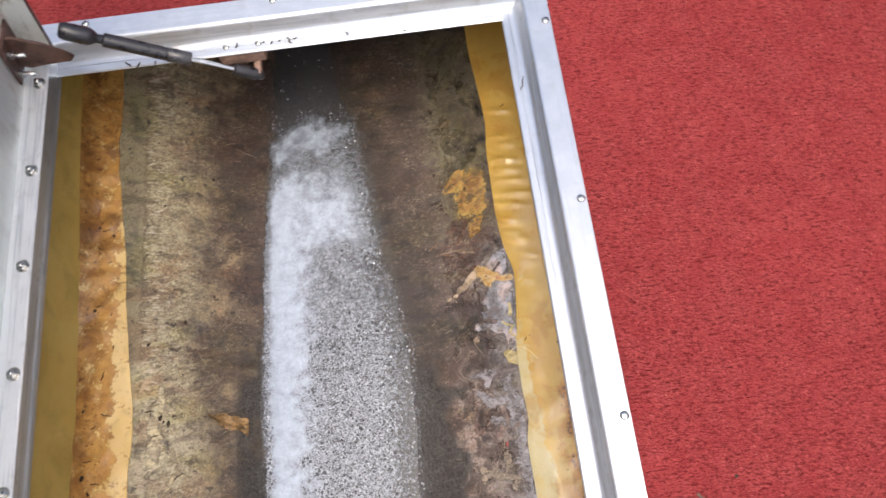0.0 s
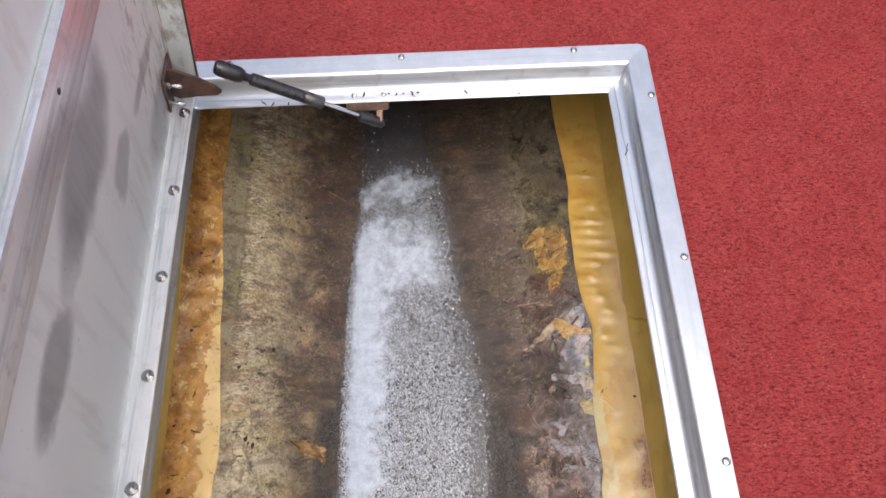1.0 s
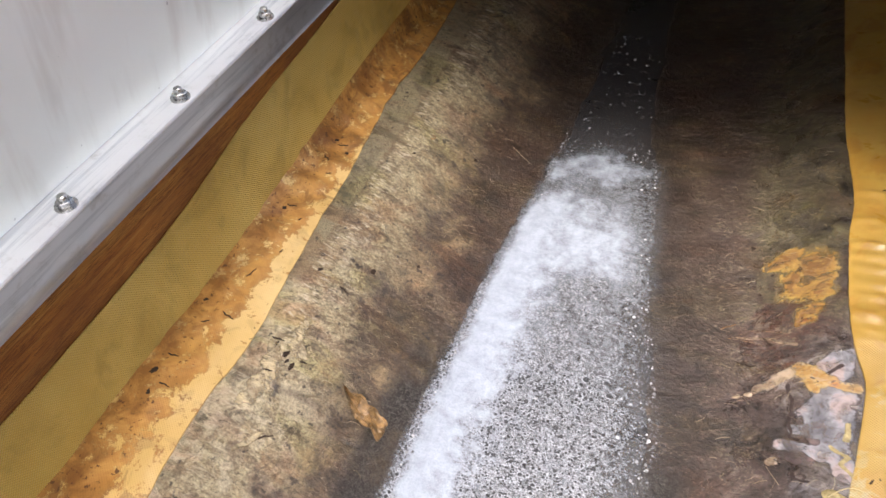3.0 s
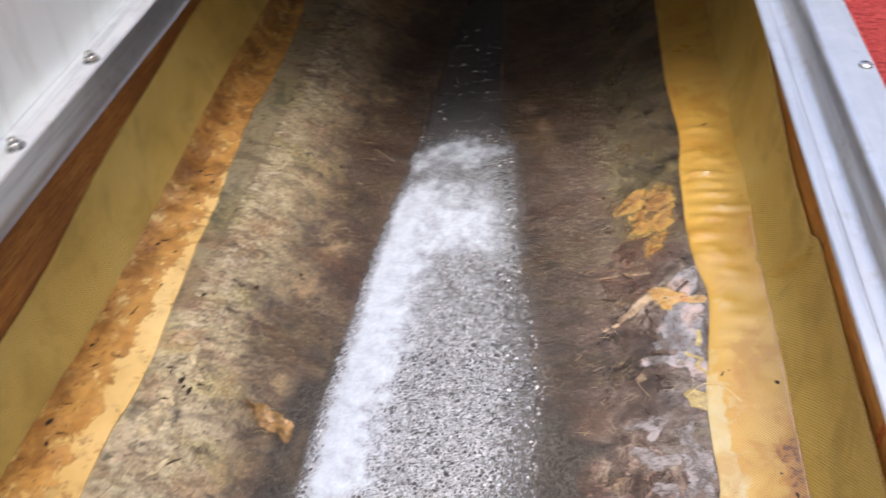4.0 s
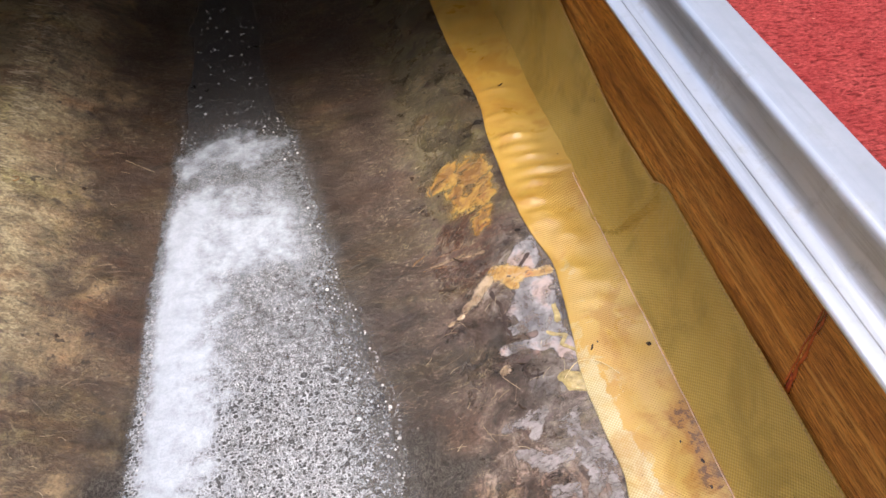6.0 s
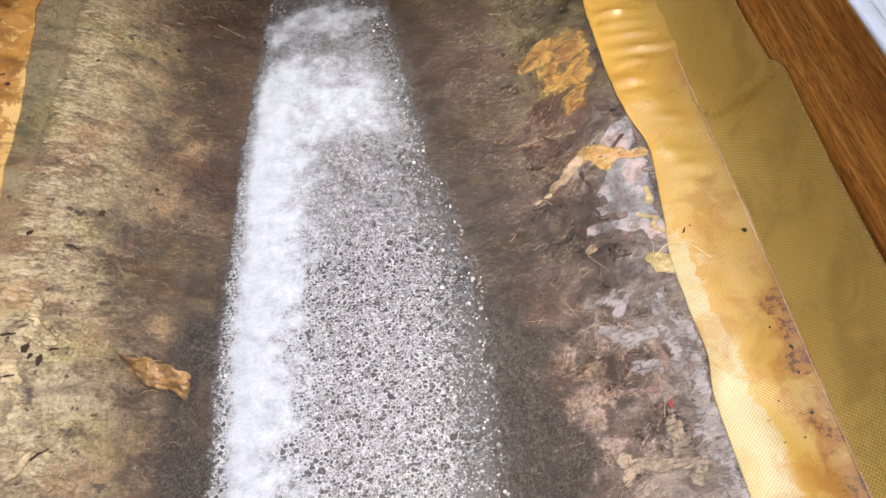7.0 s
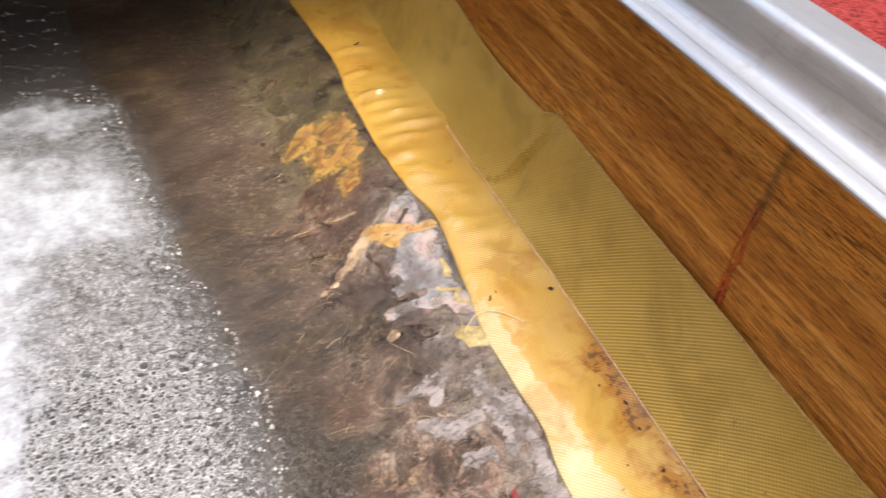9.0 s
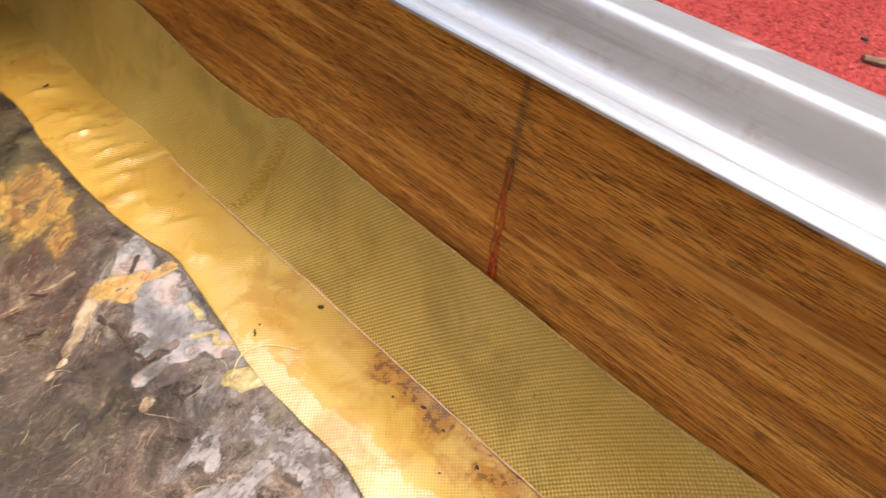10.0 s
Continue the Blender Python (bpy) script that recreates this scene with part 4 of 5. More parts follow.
for y, z in ((0.548, 0.066), (0.545, 0.028)):
    bolt = add_tube(bmesh.new(), [(0.0062, 0.004), (0.0062, 0.009), (0.0032, 0.0092), (0.0032, 0.024), (0.0024, 0.025)], pose(0, y, z, 0, 90, 0), 12)
    lid_part("bolt", bolt, STEEL, lid)

# ---- gas strut ----
P0, P1 = Vector((-0.287, 0.924, 0.067)), Vector((-0.069, 0.911, -0.062))
strut = tagged(empty("gas_strut", P0), "black gas strut holding the aluminium hatch lid open", "gas strut")
M = Matrix.Translation(-P0) @ along(P0, P1)
L = (P1 - P0).length
part("end_fitting", add_tube(bmesh.new(), [(0.007, -0.014), (0.0105, -0.012), (0.0122, -0.006), (0.0122, 0.022), (0.0105, 0.027), (0.0085, 0.030), (0.0062, 0.033), (0.0062, 0.042)], M), BLACK, strut)
part("cylinder", add_tube(bmesh.new(), [(0.0075, 0.040), (0.0098, 0.042), (0.0098, 0.124), (0.0093, 0.1245), (0.0098, 0.1250)], M, 24), BLACK, strut)
part("collar", add_tube(bmesh.new(), [(0.0098, 0.1252), (0.0103, 0.126), (0.0103, 0.154), (0.0096, 0.157), (0.0045, 0.158)], M, 24), plain("grey_collar", (0.045, 0.042, 0.044), 0.3), strut, "grey end collar")
part("rod", add_tube(bmesh.new(), [(0.0040, 0.157), (0.0040, L - 0.032)], M, 16), CHROME, strut, "slim bright piston rod")
part("end_fitting", add_tube(bmesh.new(), [(0.006, L - 0.036), (0.0092, L - 0.033), (0.0092, L - 0.004), (0.0075, L + 0.006), (0.004, L + 0.010)], M), BLACK, strut)
mount = tagged(mesh_object("strut_mount", add_box(box((-0.120, 0.929, -0.056), (-0.051, 0.962, -0.0305), 0.003), (-0.072, 0.908, -0.066), (-0.062, 0.945, -0.054), 0.002),
                           plain("stained_block", (0.22, 0.135, 0.10), 0.6, 0, 0.5, 70, 0.3)), "stained brown strut mounting block under the end rail", "strut mount")

# ---- peeled patches, films and dirt on the hull ----
def bare_resin(name, base, worn):
    n = Nodes(name)
    v, f = n.noise(52, 7, 0.74, distort=0.5), n.noise(260, 4, 0.7)
    col = n.ramp(v, (0.39, worn), (0.46, tuple(c * 0.6 for c in base)), (0.54, base), (0.68, tuple(min(1, c * 1.25) for c in base)))
    rim = n.span(n.math("ADD", n.attr("core"), n.span(v, 0.3, 0.7, -0.25, 0.25)), 0.45, 0.05)
    col = n.mix(n.math("MULTIPLY", rim, 0.85), col, worn)
    col = n.mix(n.span(f, 0.56, 0.66, 0, 0.7), col, (0.10, 0.06, 0.035))
    thin = n.span(n.math("ADD", n.attr("core"), n.span(f, 0.3, 0.7, -0.12, 0.12)), -0.02, 0.26)
    streak = n.noise(120, 5, 0.7, n.scaled(0.5, 1.7, 1), 1.0)
    col = n.mix(n.span(streak, 0.46, 0.36, 0.0, 0.6), col, tuple(0.35 * c for c in base))
    col = n.mix(n.span(streak, 0.56, 0.68, 0.0, 0.5), col, tuple(min(1, 1.35 * c + 0.06) for c in base))
    return n.done(col, n.span(v, 0.3, 0.7, 0.40, 0.18), 0, n.bump(streak, 0.4, 0.0015, n.bump(v, 0.5, 0.002)), Alpha=n.math("MULTIPLY", thin, n.math("MULTIPLY", n.span(streak, 0.30, 0.50, 0.55, 1.0), n.span(n.noise(40, 5, 0.65, distort=0.6), 0.34, 0.52, 0.30, 1.0))))


PEACH = bare_resin("bare_pale_resin", (0.40, 0.305, 0.215), (0.20, 0.14, 0.105))
YOLK = plain("yellow_resin_blob", (0.37, 0.30, 0.145), 0.2, 0, 0.5, 160, 0.3)
DRIP = plain("brown_resin", (0.055, 0.040, 0.036), 0.15, 0, 0.5, 90, 0.3)


def film_material(name, tone):
    n = Nodes(name)
    v, w = n.noise(30, 3, 0.55, distort=0.6), n.noise(75, 3, 0.5)
    col = n.ramp(v, (0.36, tuple(0.45 * c for c in tone)), (0.46, tuple(0.7 * c for c in tone)), (0.54, tone), (0.64, (tone[0] * 1.35, tone[1] * 1.12, tone[2])))
    rim = n.math("MULTIPLY", n.span(n.attr("core"), 0.02, 0.08), n.span(n.attr("core"), 0.24, 0.12))
    col = n.mix(n.math("MULTIPLY", rim, 0.75), col, (0.040, 0.026, 0.022))
    return n.done(col, n.span(w, 0.3, 0.7, 0.08, 0.2), 0, n.bump(w, 0.35, 0.003), Coat_Weight=0.6, Coat_Roughness=0.05, Coat_Normal=n.bump(n.noise(170, 3, 0.6), 0.7, 0.0025, n.bump(v, 0.6, 0.006)), Alpha=n.math("MULTIPLY", n.span(n.attr("core"), 0.0, 0.10), n.span(n.noise(48, 5, 0.7, distort=0.5), 0.36, 0.60, 0.40, 0.92)))


# The film's pale grey stands in for the sky it would mirror.
FILM = film_material("wet_grey_film", (0.375, 0.362, 0.390))
LOBE = film_material("brown_resin_lobe", (0.20, 0.150, 0.140))
SCRATCH = bare_resin("scratched_paint", (0.25, 0.155, 0.085), (0.11, 0.075, 0.055))
LIME = bare_resin("pale_lime_scale", (0.30, 0.28, 0.298), (0.17, 0.145, 0.14))
MUD = plain("dark_dirt", (0.032, 0.018, 0.010), 0.85, 0, 0.4, 150, 0.5)
LEAF = plain("dry_leaf", (0.23, 0.138, 0.058), 0.4, 0, 0.9, 70, 0.6)
RED = plain("red_flake", (0.26, 0.025, 0.025), 0.4, 0, 0.4, 200, 0.4)
THREAD = plain("pale_thread", (0.72, 0.50, 0.36), 0.5, 0, 0.25, 200, 0.3)


def splat(nodes, seed, high=0.0008, ragged=0.5, grain=55, step=0.0009, rim=0.0007):
    """A thin spill along a line of (x, y, half width), with a torn outline."""
    chains = nodes if isinstance(nodes[0], list) else [nodes]
    nodes = [q for c in chains for q in c]
    links = [pair for c in chains for pair in zip(c, c[1:])]
    reach = max(r for _, _, r in nodes) * 1.7
    x0, x1 = min(p[0] for p in nodes) - reach, max(p[0] for p in nodes) + reach
    y0, y1 = min(p[1] for p in nodes) - reach, max(p[1] for p in nodes) + reach
    values = []

    def point(x, y):
        wx, wy = x + 0.004 * noise.noise((x * 70, y * 70, seed + 5)), y + 0.004 * noise.noise((x * 70, y * 70, seed + 9))
        m = -9.0
        for (ax, ay, ar), (bx, by, br) in links:
            t = ((wx - ax) * (bx - ax) + (wy - ay) * (by - ay)) / max(1e-9, (bx - ax) ** 2 + (by - ay) ** 2)
            t = max(0.0, min(1.0, t))
            m = max(m, 1 - math.hypot(wx - ax - t * (bx - ax), wy - ay - t * (by - ay)) / (ar + (br - ar) * t))
        m += ragged * (noise.noise((x * grain, y * grain, seed)) + 0.5 * noise.noise((x * grain * 2.7, y * grain * 2.7, seed)) + 0.3 * noise.noise((x * grain * 6, y * grain * 6, seed)))
        values.append(m)
        return x, y, hull_z(x, y) + max(-0.0022, min(high, 0.0045 * m)) + rim * math.exp(-((m - 0.14) / 0.10) ** 2) + (0.0003 * noise.noise((x * 300, y * 300, seed)) if m > 0 else 0)

    bm = grid_sheet(steps(x0, x1, int((x1 - x0) / step)), steps(y0, y1, int((y1 - y0) / step)), point)
    core = bm.verts.layers.float.new("core")
    for v, m in zip(bm.verts, values):
        v[core] = m
    return bm


def peeled_material(name, heart, mid, light, opaque=0.95, thin=0.35):
    """Bare resin: a darker heart, a paler border, specks, and an edge that thins out."""
    n = Nodes(name)
    v, w, f = n.noise(34, 5, 0.62, distort=0.5), n.noise(60, 6, 0.7, n.scaled(0.7, 1.3, 1), 0.7), n.noise(210, 4, 0.7)
    inside = n.math("ADD", n.attr("core"), n.span(v, 0.3, 0.7, -0.35, 0.35))
    col = n.mix(n.span(inside, 0.1, 0.5), light, mid)
    col = n.mix(n.span(inside, 0.5, 0.85, 0.0, 0.8), col, heart)
    col = n.mix(n.span(w, 0.50, 0.62, 0.0, 0.5), col, heart)
    col = n.mix(n.span(w, 0.46, 0.36, 0.0, 0.6), col, light)
    col = n.mix(n.span(n.noise(70, 3, 0.5), 0.60, 0.70, 0.0, 0.5), col, (heart[0] * 1.15, heart[1] * 0.7, heart[2] * 0.6))
    col = n.mix(n.span(f, 0.61, 0.69, 0, 0.7), col, (0.07, 0.038, 0.024))
    edge = n.math("ADD", n.attr("core"), n.span(n.noise(90, 5, 0.7), 0.3, 0.7, -0.18, 0.18))
    return n.done(col, n.span(v, 0.3, 0.7, 0.42, 0.22), 0, n.bump(w, 0.5, 0.002), Alpha=n.math("MULTIPLY", n.span(edge, -0.02, 0.55, 0.0, opaque), n.span(n.noise(48, 5, 0.68, n.scaled(0.8, 1.25, 1), 0.6), 0.36, 0.52, thin, 1.0)), Coat_Weight=0.4, Coat_Roughness=0.1)


PEELED = peeled_material("peeled_amber_resin", (0.21, 0.118, 0.060), (0.42, 0.245, 0.072), (0.52, 0.365, 0.125))
ORANGE = peeled_material("bare_orange_resin", (0.40, 0.225, 0.070), (0.54, 0.37, 0.155), (0.50, 0.40, 0.29), 0.95, 0.55)
PINK = peeled_material("bare_pink_resin", (0.50, 0.39, 0.27), (0.46, 0.36, 0.27), (0.36, 0.29, 0.25), 0.95, 0.6)
part("bare_patch", splat([[(0.196, 0.822, 0.012), (0.214, 0.834, 0.020), (0.238, 0.832, 0.022)], [(0.232, 0.822, 0.030), (0.236, 0.795, 0.034), (0.234, 0.775, 0.032)], [(0.254, 0.822, 0.014), (0.252, 0.790, 0.018), (0.246, 0.765, 0.018)],
                           [(0.242, 0.742, 0.015), (0.234, 0.728, 0.013), (0.228, 0.718, 0.008)]], 1.0, 0.0003, 0.34, 70, rim=0.0), PEELED, hull, "bare amber resin where paint has peeled")
part("wet_film", splat([[(0.281, 0.674, 0.005), (0.268, 0.662, 0.014), (0.262, 0.645, 0.022)], [(0.264, 0.610, 0.024), (0.258, 0.585, 0.029), (0.263, 0.556, 0.022), (0.270, 0.530, 0.013), (0.276, 0.512, 0.007)],
                         [(0.245, 0.566, 0.011), (0.231, 0.570, 0.008)], [(0.255, 0.540, 0.010), (0.233, 0.547, 0.0072), (0.217, 0.551, 0.0066)]], 6.0, 0.0006, 0.28, 70), FILM, hull, "glossy wet grey film")
part("bare_patch", splat([[(0.231, 0.652, 0.009), (0.241, 0.642, 0.014), (0.252, 0.631, 0.011), (0.266, 0.623, 0.0085), (0.284, 0.622, 0.008)], [(0.240, 0.630, 0.010), (0.246, 0.620, 0.008)]], 3.0, 0.0012, 0.28, 60), ORANGE, hull, "orange resin splash")
part("bare_patch", splat([(0.232, 0.650, 0.010), (0.222, 0.643, 0.012), (0.213, 0.635, 0.0095), (0.203, 0.627, 0.0078), (0.196, 0.625, 0.0068)], 4.0, 0.0010, 0.28, 60), PINK, hull, "pale resin splash")
for chain, seed in (([(0.207, 0.6275, 0.0060), (0.196, 0.6255, 0.0055)], 11.0), ([(0.174, 0.611, 0.0034), (0.176, 0.612, 0.0034)], 12.0), ([(0.187, 0.616, 0.0036), (0.189, 0.617, 0.0036)], 13.0), ([(0.2115, 0.529, 0.0058), (0.2140, 0.529, 0.0058)], 14.0)):
    part("resin_drip", splat(chain, seed, 0.0028, 0.15, 60, 0.0006), PEACH, hull, "pale drop of hardened resin")
part("bare_patch", splat([(0.228, 0.686, 0.0020), (0.205, 0.699, 0.0022), (0.170, 0.702, 0.0016)], 20.0, 0.0006, 0.9), PEACH, hull, "pale scraped line")
for chain, seed in (([(0.200, 0.688, 0.0008), (0.185, 0.697, 0.0009), (0.158, 0.699, 0.0007)], 21.0), ([(0.215, 0.706, 0.0009), (0.190, 0.716, 0.0009), (0.172, 0.708, 0.0007)], 22.0), ([(0.165, 0.724, 0.0010), (0.150, 0.712, 0.0008)], 23.0)):
    part("bare_patch", splat(chain, seed, 0.0005, 0.5), SCRATCH, hull, "thin orange scratch in the paint")
part("resin_drip", splat([(0.243, 0.531, 0.0062), (0.234, 0.531, 0.0070), (0.222, 0.537, 0.0064)], 15.0, 0.0015, 0.35, 60, 0.0007), LOBE, hull, "lobed drip of hardened resin")
part("resin_drip", splat([(0.244, 0.555, 0.0050), (0.247, 0.555, 0.0050)], 16.0, 0.0016, 0.3, 60, 0.0006), LOBE, hull, "lobed drip of hardened resin")
for chain, seed in (([(0.221, 0.628, 0.0018), (0.226, 0.606, 0.0013), (0.2285, 0.588, 0.0012), (0.227, 0.572, 0.0014), (0.225, 0.561, 0.0012), (0.236, 0.554, 0.0012)], 24.0), ([(0.232, 0.524, 0.0012), (0.231, 0.512, 0.0012), (0.244, 0.506, 0.0011)], 25.0), ([(0.256, 0.640, 0.0020), (0.270, 0.652, 0.0022)], 26.0)):
    part("resin_drip", splat(chain, seed, 0.0012, 0.3, 90, 0.0005), DRIP, hull, "dark rim of dried resin")
for chain, seed in (([(0.262, 0.546, 0.0018), (0.275, 0.538, 0.0024), (0.268, 0.529, 0.0020), (0.279, 0.516, 0.0024)], 27.0), ([(0.273, 0.560, 0.0036), (0.276, 0.576, 0.0024)], 28.0)):
    part("resin_drip", splat(chain, seed, 0.0012, 0.3, 90, 0.0005), YOLK, hull, "yellow string of hardened resin")
part("resin_drip", splat([(0.2610, 0.4940, 0.0062), (0.2680, 0.4865, 0.0088), (0.2735, 0.4810, 0.0070)], 60.0, 0.0026, 0.2, 80, 0.0006), YOLK, hull, "yellow hardened resin blob")
for chains, seed in (([[(0.202, 0.468, 0.006), (0.226, 0.468, 0.009), (0.222, 0.450, 0.006)]], 31.0), ([[(0.250, 0.450, 0.010), (0.256, 0.430, 0.012), (0.262, 0.405, 0.014), (0.248, 0.380, 0.008)]], 32.0), ([[(0.203, 0.442, 0.004), (0.222, 0.421, 0.009), (0.240, 0.420, 0.007)]], 33.0),
                     ([[(0.221, 0.393, 0.006), (0.237, 0.384, 0.006)]], 34.0), ([[(0.266, 0.385, 0.007), (0.262, 0.345, 0.010), (0.262, 0.310, 0.012), (0.266, 0.270, 0.012)]], 35.0)):
    part("lime_scale", splat(chains, seed, 0.0006, 0.85, 75), LIME, hull, "pale lilac lime scale on the paint")
CHALK = bare_resin("flaked_yellow_cream", (0.52, 0.42, 0.25), (0.26, 0.19, 0.10))
CREAM = bare_resin("flaked_cream", (0.33, 0.27, 0.215), (0.17, 0.135, 0.11))
part("bare_patch", splat([[(0.236, 0.336, 0.005), (0.238, 0.318, 0.009), (0.241, 0.300, 0.011), (0.246, 0.288, 0.010)], [(0.239, 0.300, 0.007), (0.220, 0.306, 0.0075), (0.198, 0.314, 0.008), (0.194, 0.297, 0.006)]], 36.0, 0.0009, 0.7, 75), CREAM, hull, "cream patch where paint has flaked off")
part("bare_patch", splat([[(-0.322, 0.508, 0.004), (-0.321, 0.492, 0.007), (-0.316, 0.474, 0.009), (-0.306, 0.462, 0.008)]], 37.0, 0.0010, 0.8, 75), CHALK, hull, "cream patch where paint has flaked off")
part("bare_patch", splat([[(-0.338, 0.462, 0.007), (-0.330, 0.442, 0.012), (-0.328, 0.415, 0.013), (-0.332, 0.390, 0.009)]], 38.0, 0.0010, 0.75, 60), CHALK, hull, "cream patch where paint has flaked off")
part("bare_patch", splat([[(-0.316, 0.336, 0.0024), (-0.309, 0.352, 0.0042), (-0.301, 0.365, 0.0016)]], 39.0, 0.0012, 0.3, 75, 0.0006), CHALK, hull, "pale sliver of flaking paint")


# dead leaf lying on the hull
def leaf_point(u, v):
    half = 0.0145 * min(1.0, (u / 0.42) ** 1.3 + 0.05) * (1 - 0.25 * max(0.0, u - 0.6)) * (1 + 0.40 * noise.noise((u * 6, v * 0.7, 3)))
    x = -0.253 + 0.058 * u + 0.002 * noise.noise((u * 8, v * 3, 6))
    y = 0.461 - 0.022 * u ** 0.7 + half * (v * 0.85 - 0.08) - (0.006 * max(0.0, u - 0.8) / 0.2 if v < -0.4 else 0)
    curl = 0.012 * max(0.0, -v) ** 1.5 * (0.6 + 0.4 * math.sin(7 * u + 0.5)) + 0.008 * max(0.0, v) ** 2
    return x, y, hull_z(x, y) + 0.003 + curl + 0.004 * math.sin(math.pi * u) + 0.006 * noise.noise((u * 8, v * 2.6, 1)) + 0.003 * noise.noise((u * 21, v * 5, 8))


tagged(mesh_object("dead_leaf", grid_sheet(steps(0, 1, 36), steps(-1, 1, 18), leaf_point, 0.0006), LEAF), "dry curled brown leaf lying on the hull", "leaf")


GROUPS = {"dirt_crumb": "crumbs of dirt in the hatch", "dirt_fleck": "flecks of dirt in the hatch", "twig": "twigs in the hatch"}


def chip(x, y, z, size, seed, material, name, label, category, flat=0.4, stretch=1.0, turn=0.0):
    bm = bmesh.new()
    bmesh.ops.create_icosphere(bm, subdivisions=2, radius=1)
    for v in bm.verts:
        v.co *= 1 + 0.9 * noise.noise(v.co * 1.9 + Vector((seed, 0, 0)))
        v.co = Vector((v.co.x * size * stretch, v.co.y * size, v.co.z * size * flat))
    ob = mesh_object(name, bm, material)
    ob.matrix_world = pose(x, y, z + size * flat * 0.6, 0, 0, turn)
    return tagged(ob, label, category, GROUPS.get(name, ""))


def twig(x, y, z, length, turn, r, material, name="twig", label="thin dark broken twig", category="twig", bend=0.15):
    bm = bmesh.new()
    rings = []
    for i in range(7):
        t = i / 6 - 0.5
        c = Vector((t * length, bend * length * (t * t - 0.12) + 0.04 * length * math.sin(11 * t), r * 0.9))
        rr = r * (1.0 - 0.35 * abs(t)) * (1 + 0.2 * math.sin(7 * i))
        rings.append([bm.verts.new(c + Vector((0, rr * math.cos(a), rr * math.sin(a)))) for a in (2 * math.pi * k / 6 for k in range(6))])
    for a, b in zip(rings, rings[1:]):
        for k in range(6):
            bm.faces.new((a[k], a[(k + 1) % 6], b[(k + 1) % 6], b[k]))
    bm.faces.new(rings[0]), bm.faces.new(rings[-1])
    ob = mesh_object(name, bm, material)
    ob.matrix_world = pose(x, y, z, 0, 0, turn)
    return tagged(ob, label, category, GROUPS.get(name, ""))


def on_hull(x, y):
    return hull_z(x, y) - 0.0004


for i, (x, y, size) in enumerate(((-0.289, 0.622, 0.0040), (-0.322, 0.459, 0.0036), (-0.311, 0.449, 0.0034), (-0.247, 0.671, 0.0026), (-0.342, 0.584, 0.0026), (-0.318, 0.452, 0.0024), (-0.246, 0.905, 0.0028), (-0.321, 0.842, 0.0024), (0.175, 0.86, 0.0028), (-0.336, 0.466, 0.0022))):
    chip(x, y, on_hull(x, y), size, i * 3.7, MUD, "dirt_crumb", "small dark crumb of dirt on the hull", "dirt", 0.35, 1.3, 50 * i)
for x, y, length, turn in ((-0.309, 0.5755, 0.029, -27), (-0.339, 0.471, 0.020, 0), (-0.303, 0.461, 0.012, 0), (-0.300, 0.362, 0.026, 30), (0.2185, 0.4825, 0.013, -45), (0.19, 0.66, 0.030, 8), (0.205, 0.69, 0.024, -25), (-0.33, 0.43, 0.016, 5)):
    twig(x, y, on_hull(x, y), length, turn, 0.0011, MUD)
ring = bmesh.new()
rows = [[ring.verts.new(((0.0042 + 0.0011 * math.cos(b)) * math.cos(a), (0.0036 + 0.0011 * math.cos(b)) * math.sin(a), 0.0011 * math.sin(b))) for b in (2 * math.pi * j / 6 for j in range(6))] for a in (2 * math.pi * i / 16 for i in range(16))]
for i in range(16):
    for j in range(6):
        ring.faces.new((rows[i][j], rows[(i + 1) % 16][j], rows[(i + 1) % 16][(j + 1) % 6], rows[i][(j + 1) % 6]))
ring_ob = mesh_object("debris_ring", ring, LEAF)
ring_ob.location = (-0.310, 0.891, on_hull(-0.310, 0.891) + 0.0012)
tagged(ring_ob, "tiny tan ring of debris on the hull", "debris")
chip(0.240, 0.352, on_hull(0.24, 0.352), 0.0026, 5.0, RED, "paint_flake", "small red flake lying on the hull", "flake", 0.3, 1.8, 70)


def on_tape(x, y):
    u = (x - edge_r(y)) / (SEAM_R + 0.008 - edge_r(y))
    return tape_r(u, y)[2] - 0.0003


for i, (x, y, size) in enumerate(((0.343, 0.497, 0.0030), (0.331, 0.397, 0.0016), (0.299, 0.516, 0.0014), (0.338, 0.352, 0.0018), (0.341, 0.375, 0.0024), (0.316, 0.332, 0.0014), (0.336, 0.318, 0.0020), (0.325, 0.30, 0.0014), (0.344, 0.785, 0.0014))):
    chip(x, y, on_tape(x, y), size * 0.7, 9 + i * 2.3, MUD, "dirt_crumb", "dark crumb of dirt on the amber tape", "dirt", 0.3, 1.5, 33 * i)
twig(0.316, 0.950, on_tape(0.316, 0.950), 0.011, 35, 0.0009, MUD)
twig(0.292, 0.512, on_tape(0.292, 0.512), 0.007, 60, 0.0008, MUD)


def on_left(x, y):
    e = edge_l(y) + wob(y, 0, 22, 0.0015, 11)
    return tape_l((x - e) / (WEST + 0.003 - e), y)[2] - 0.0003


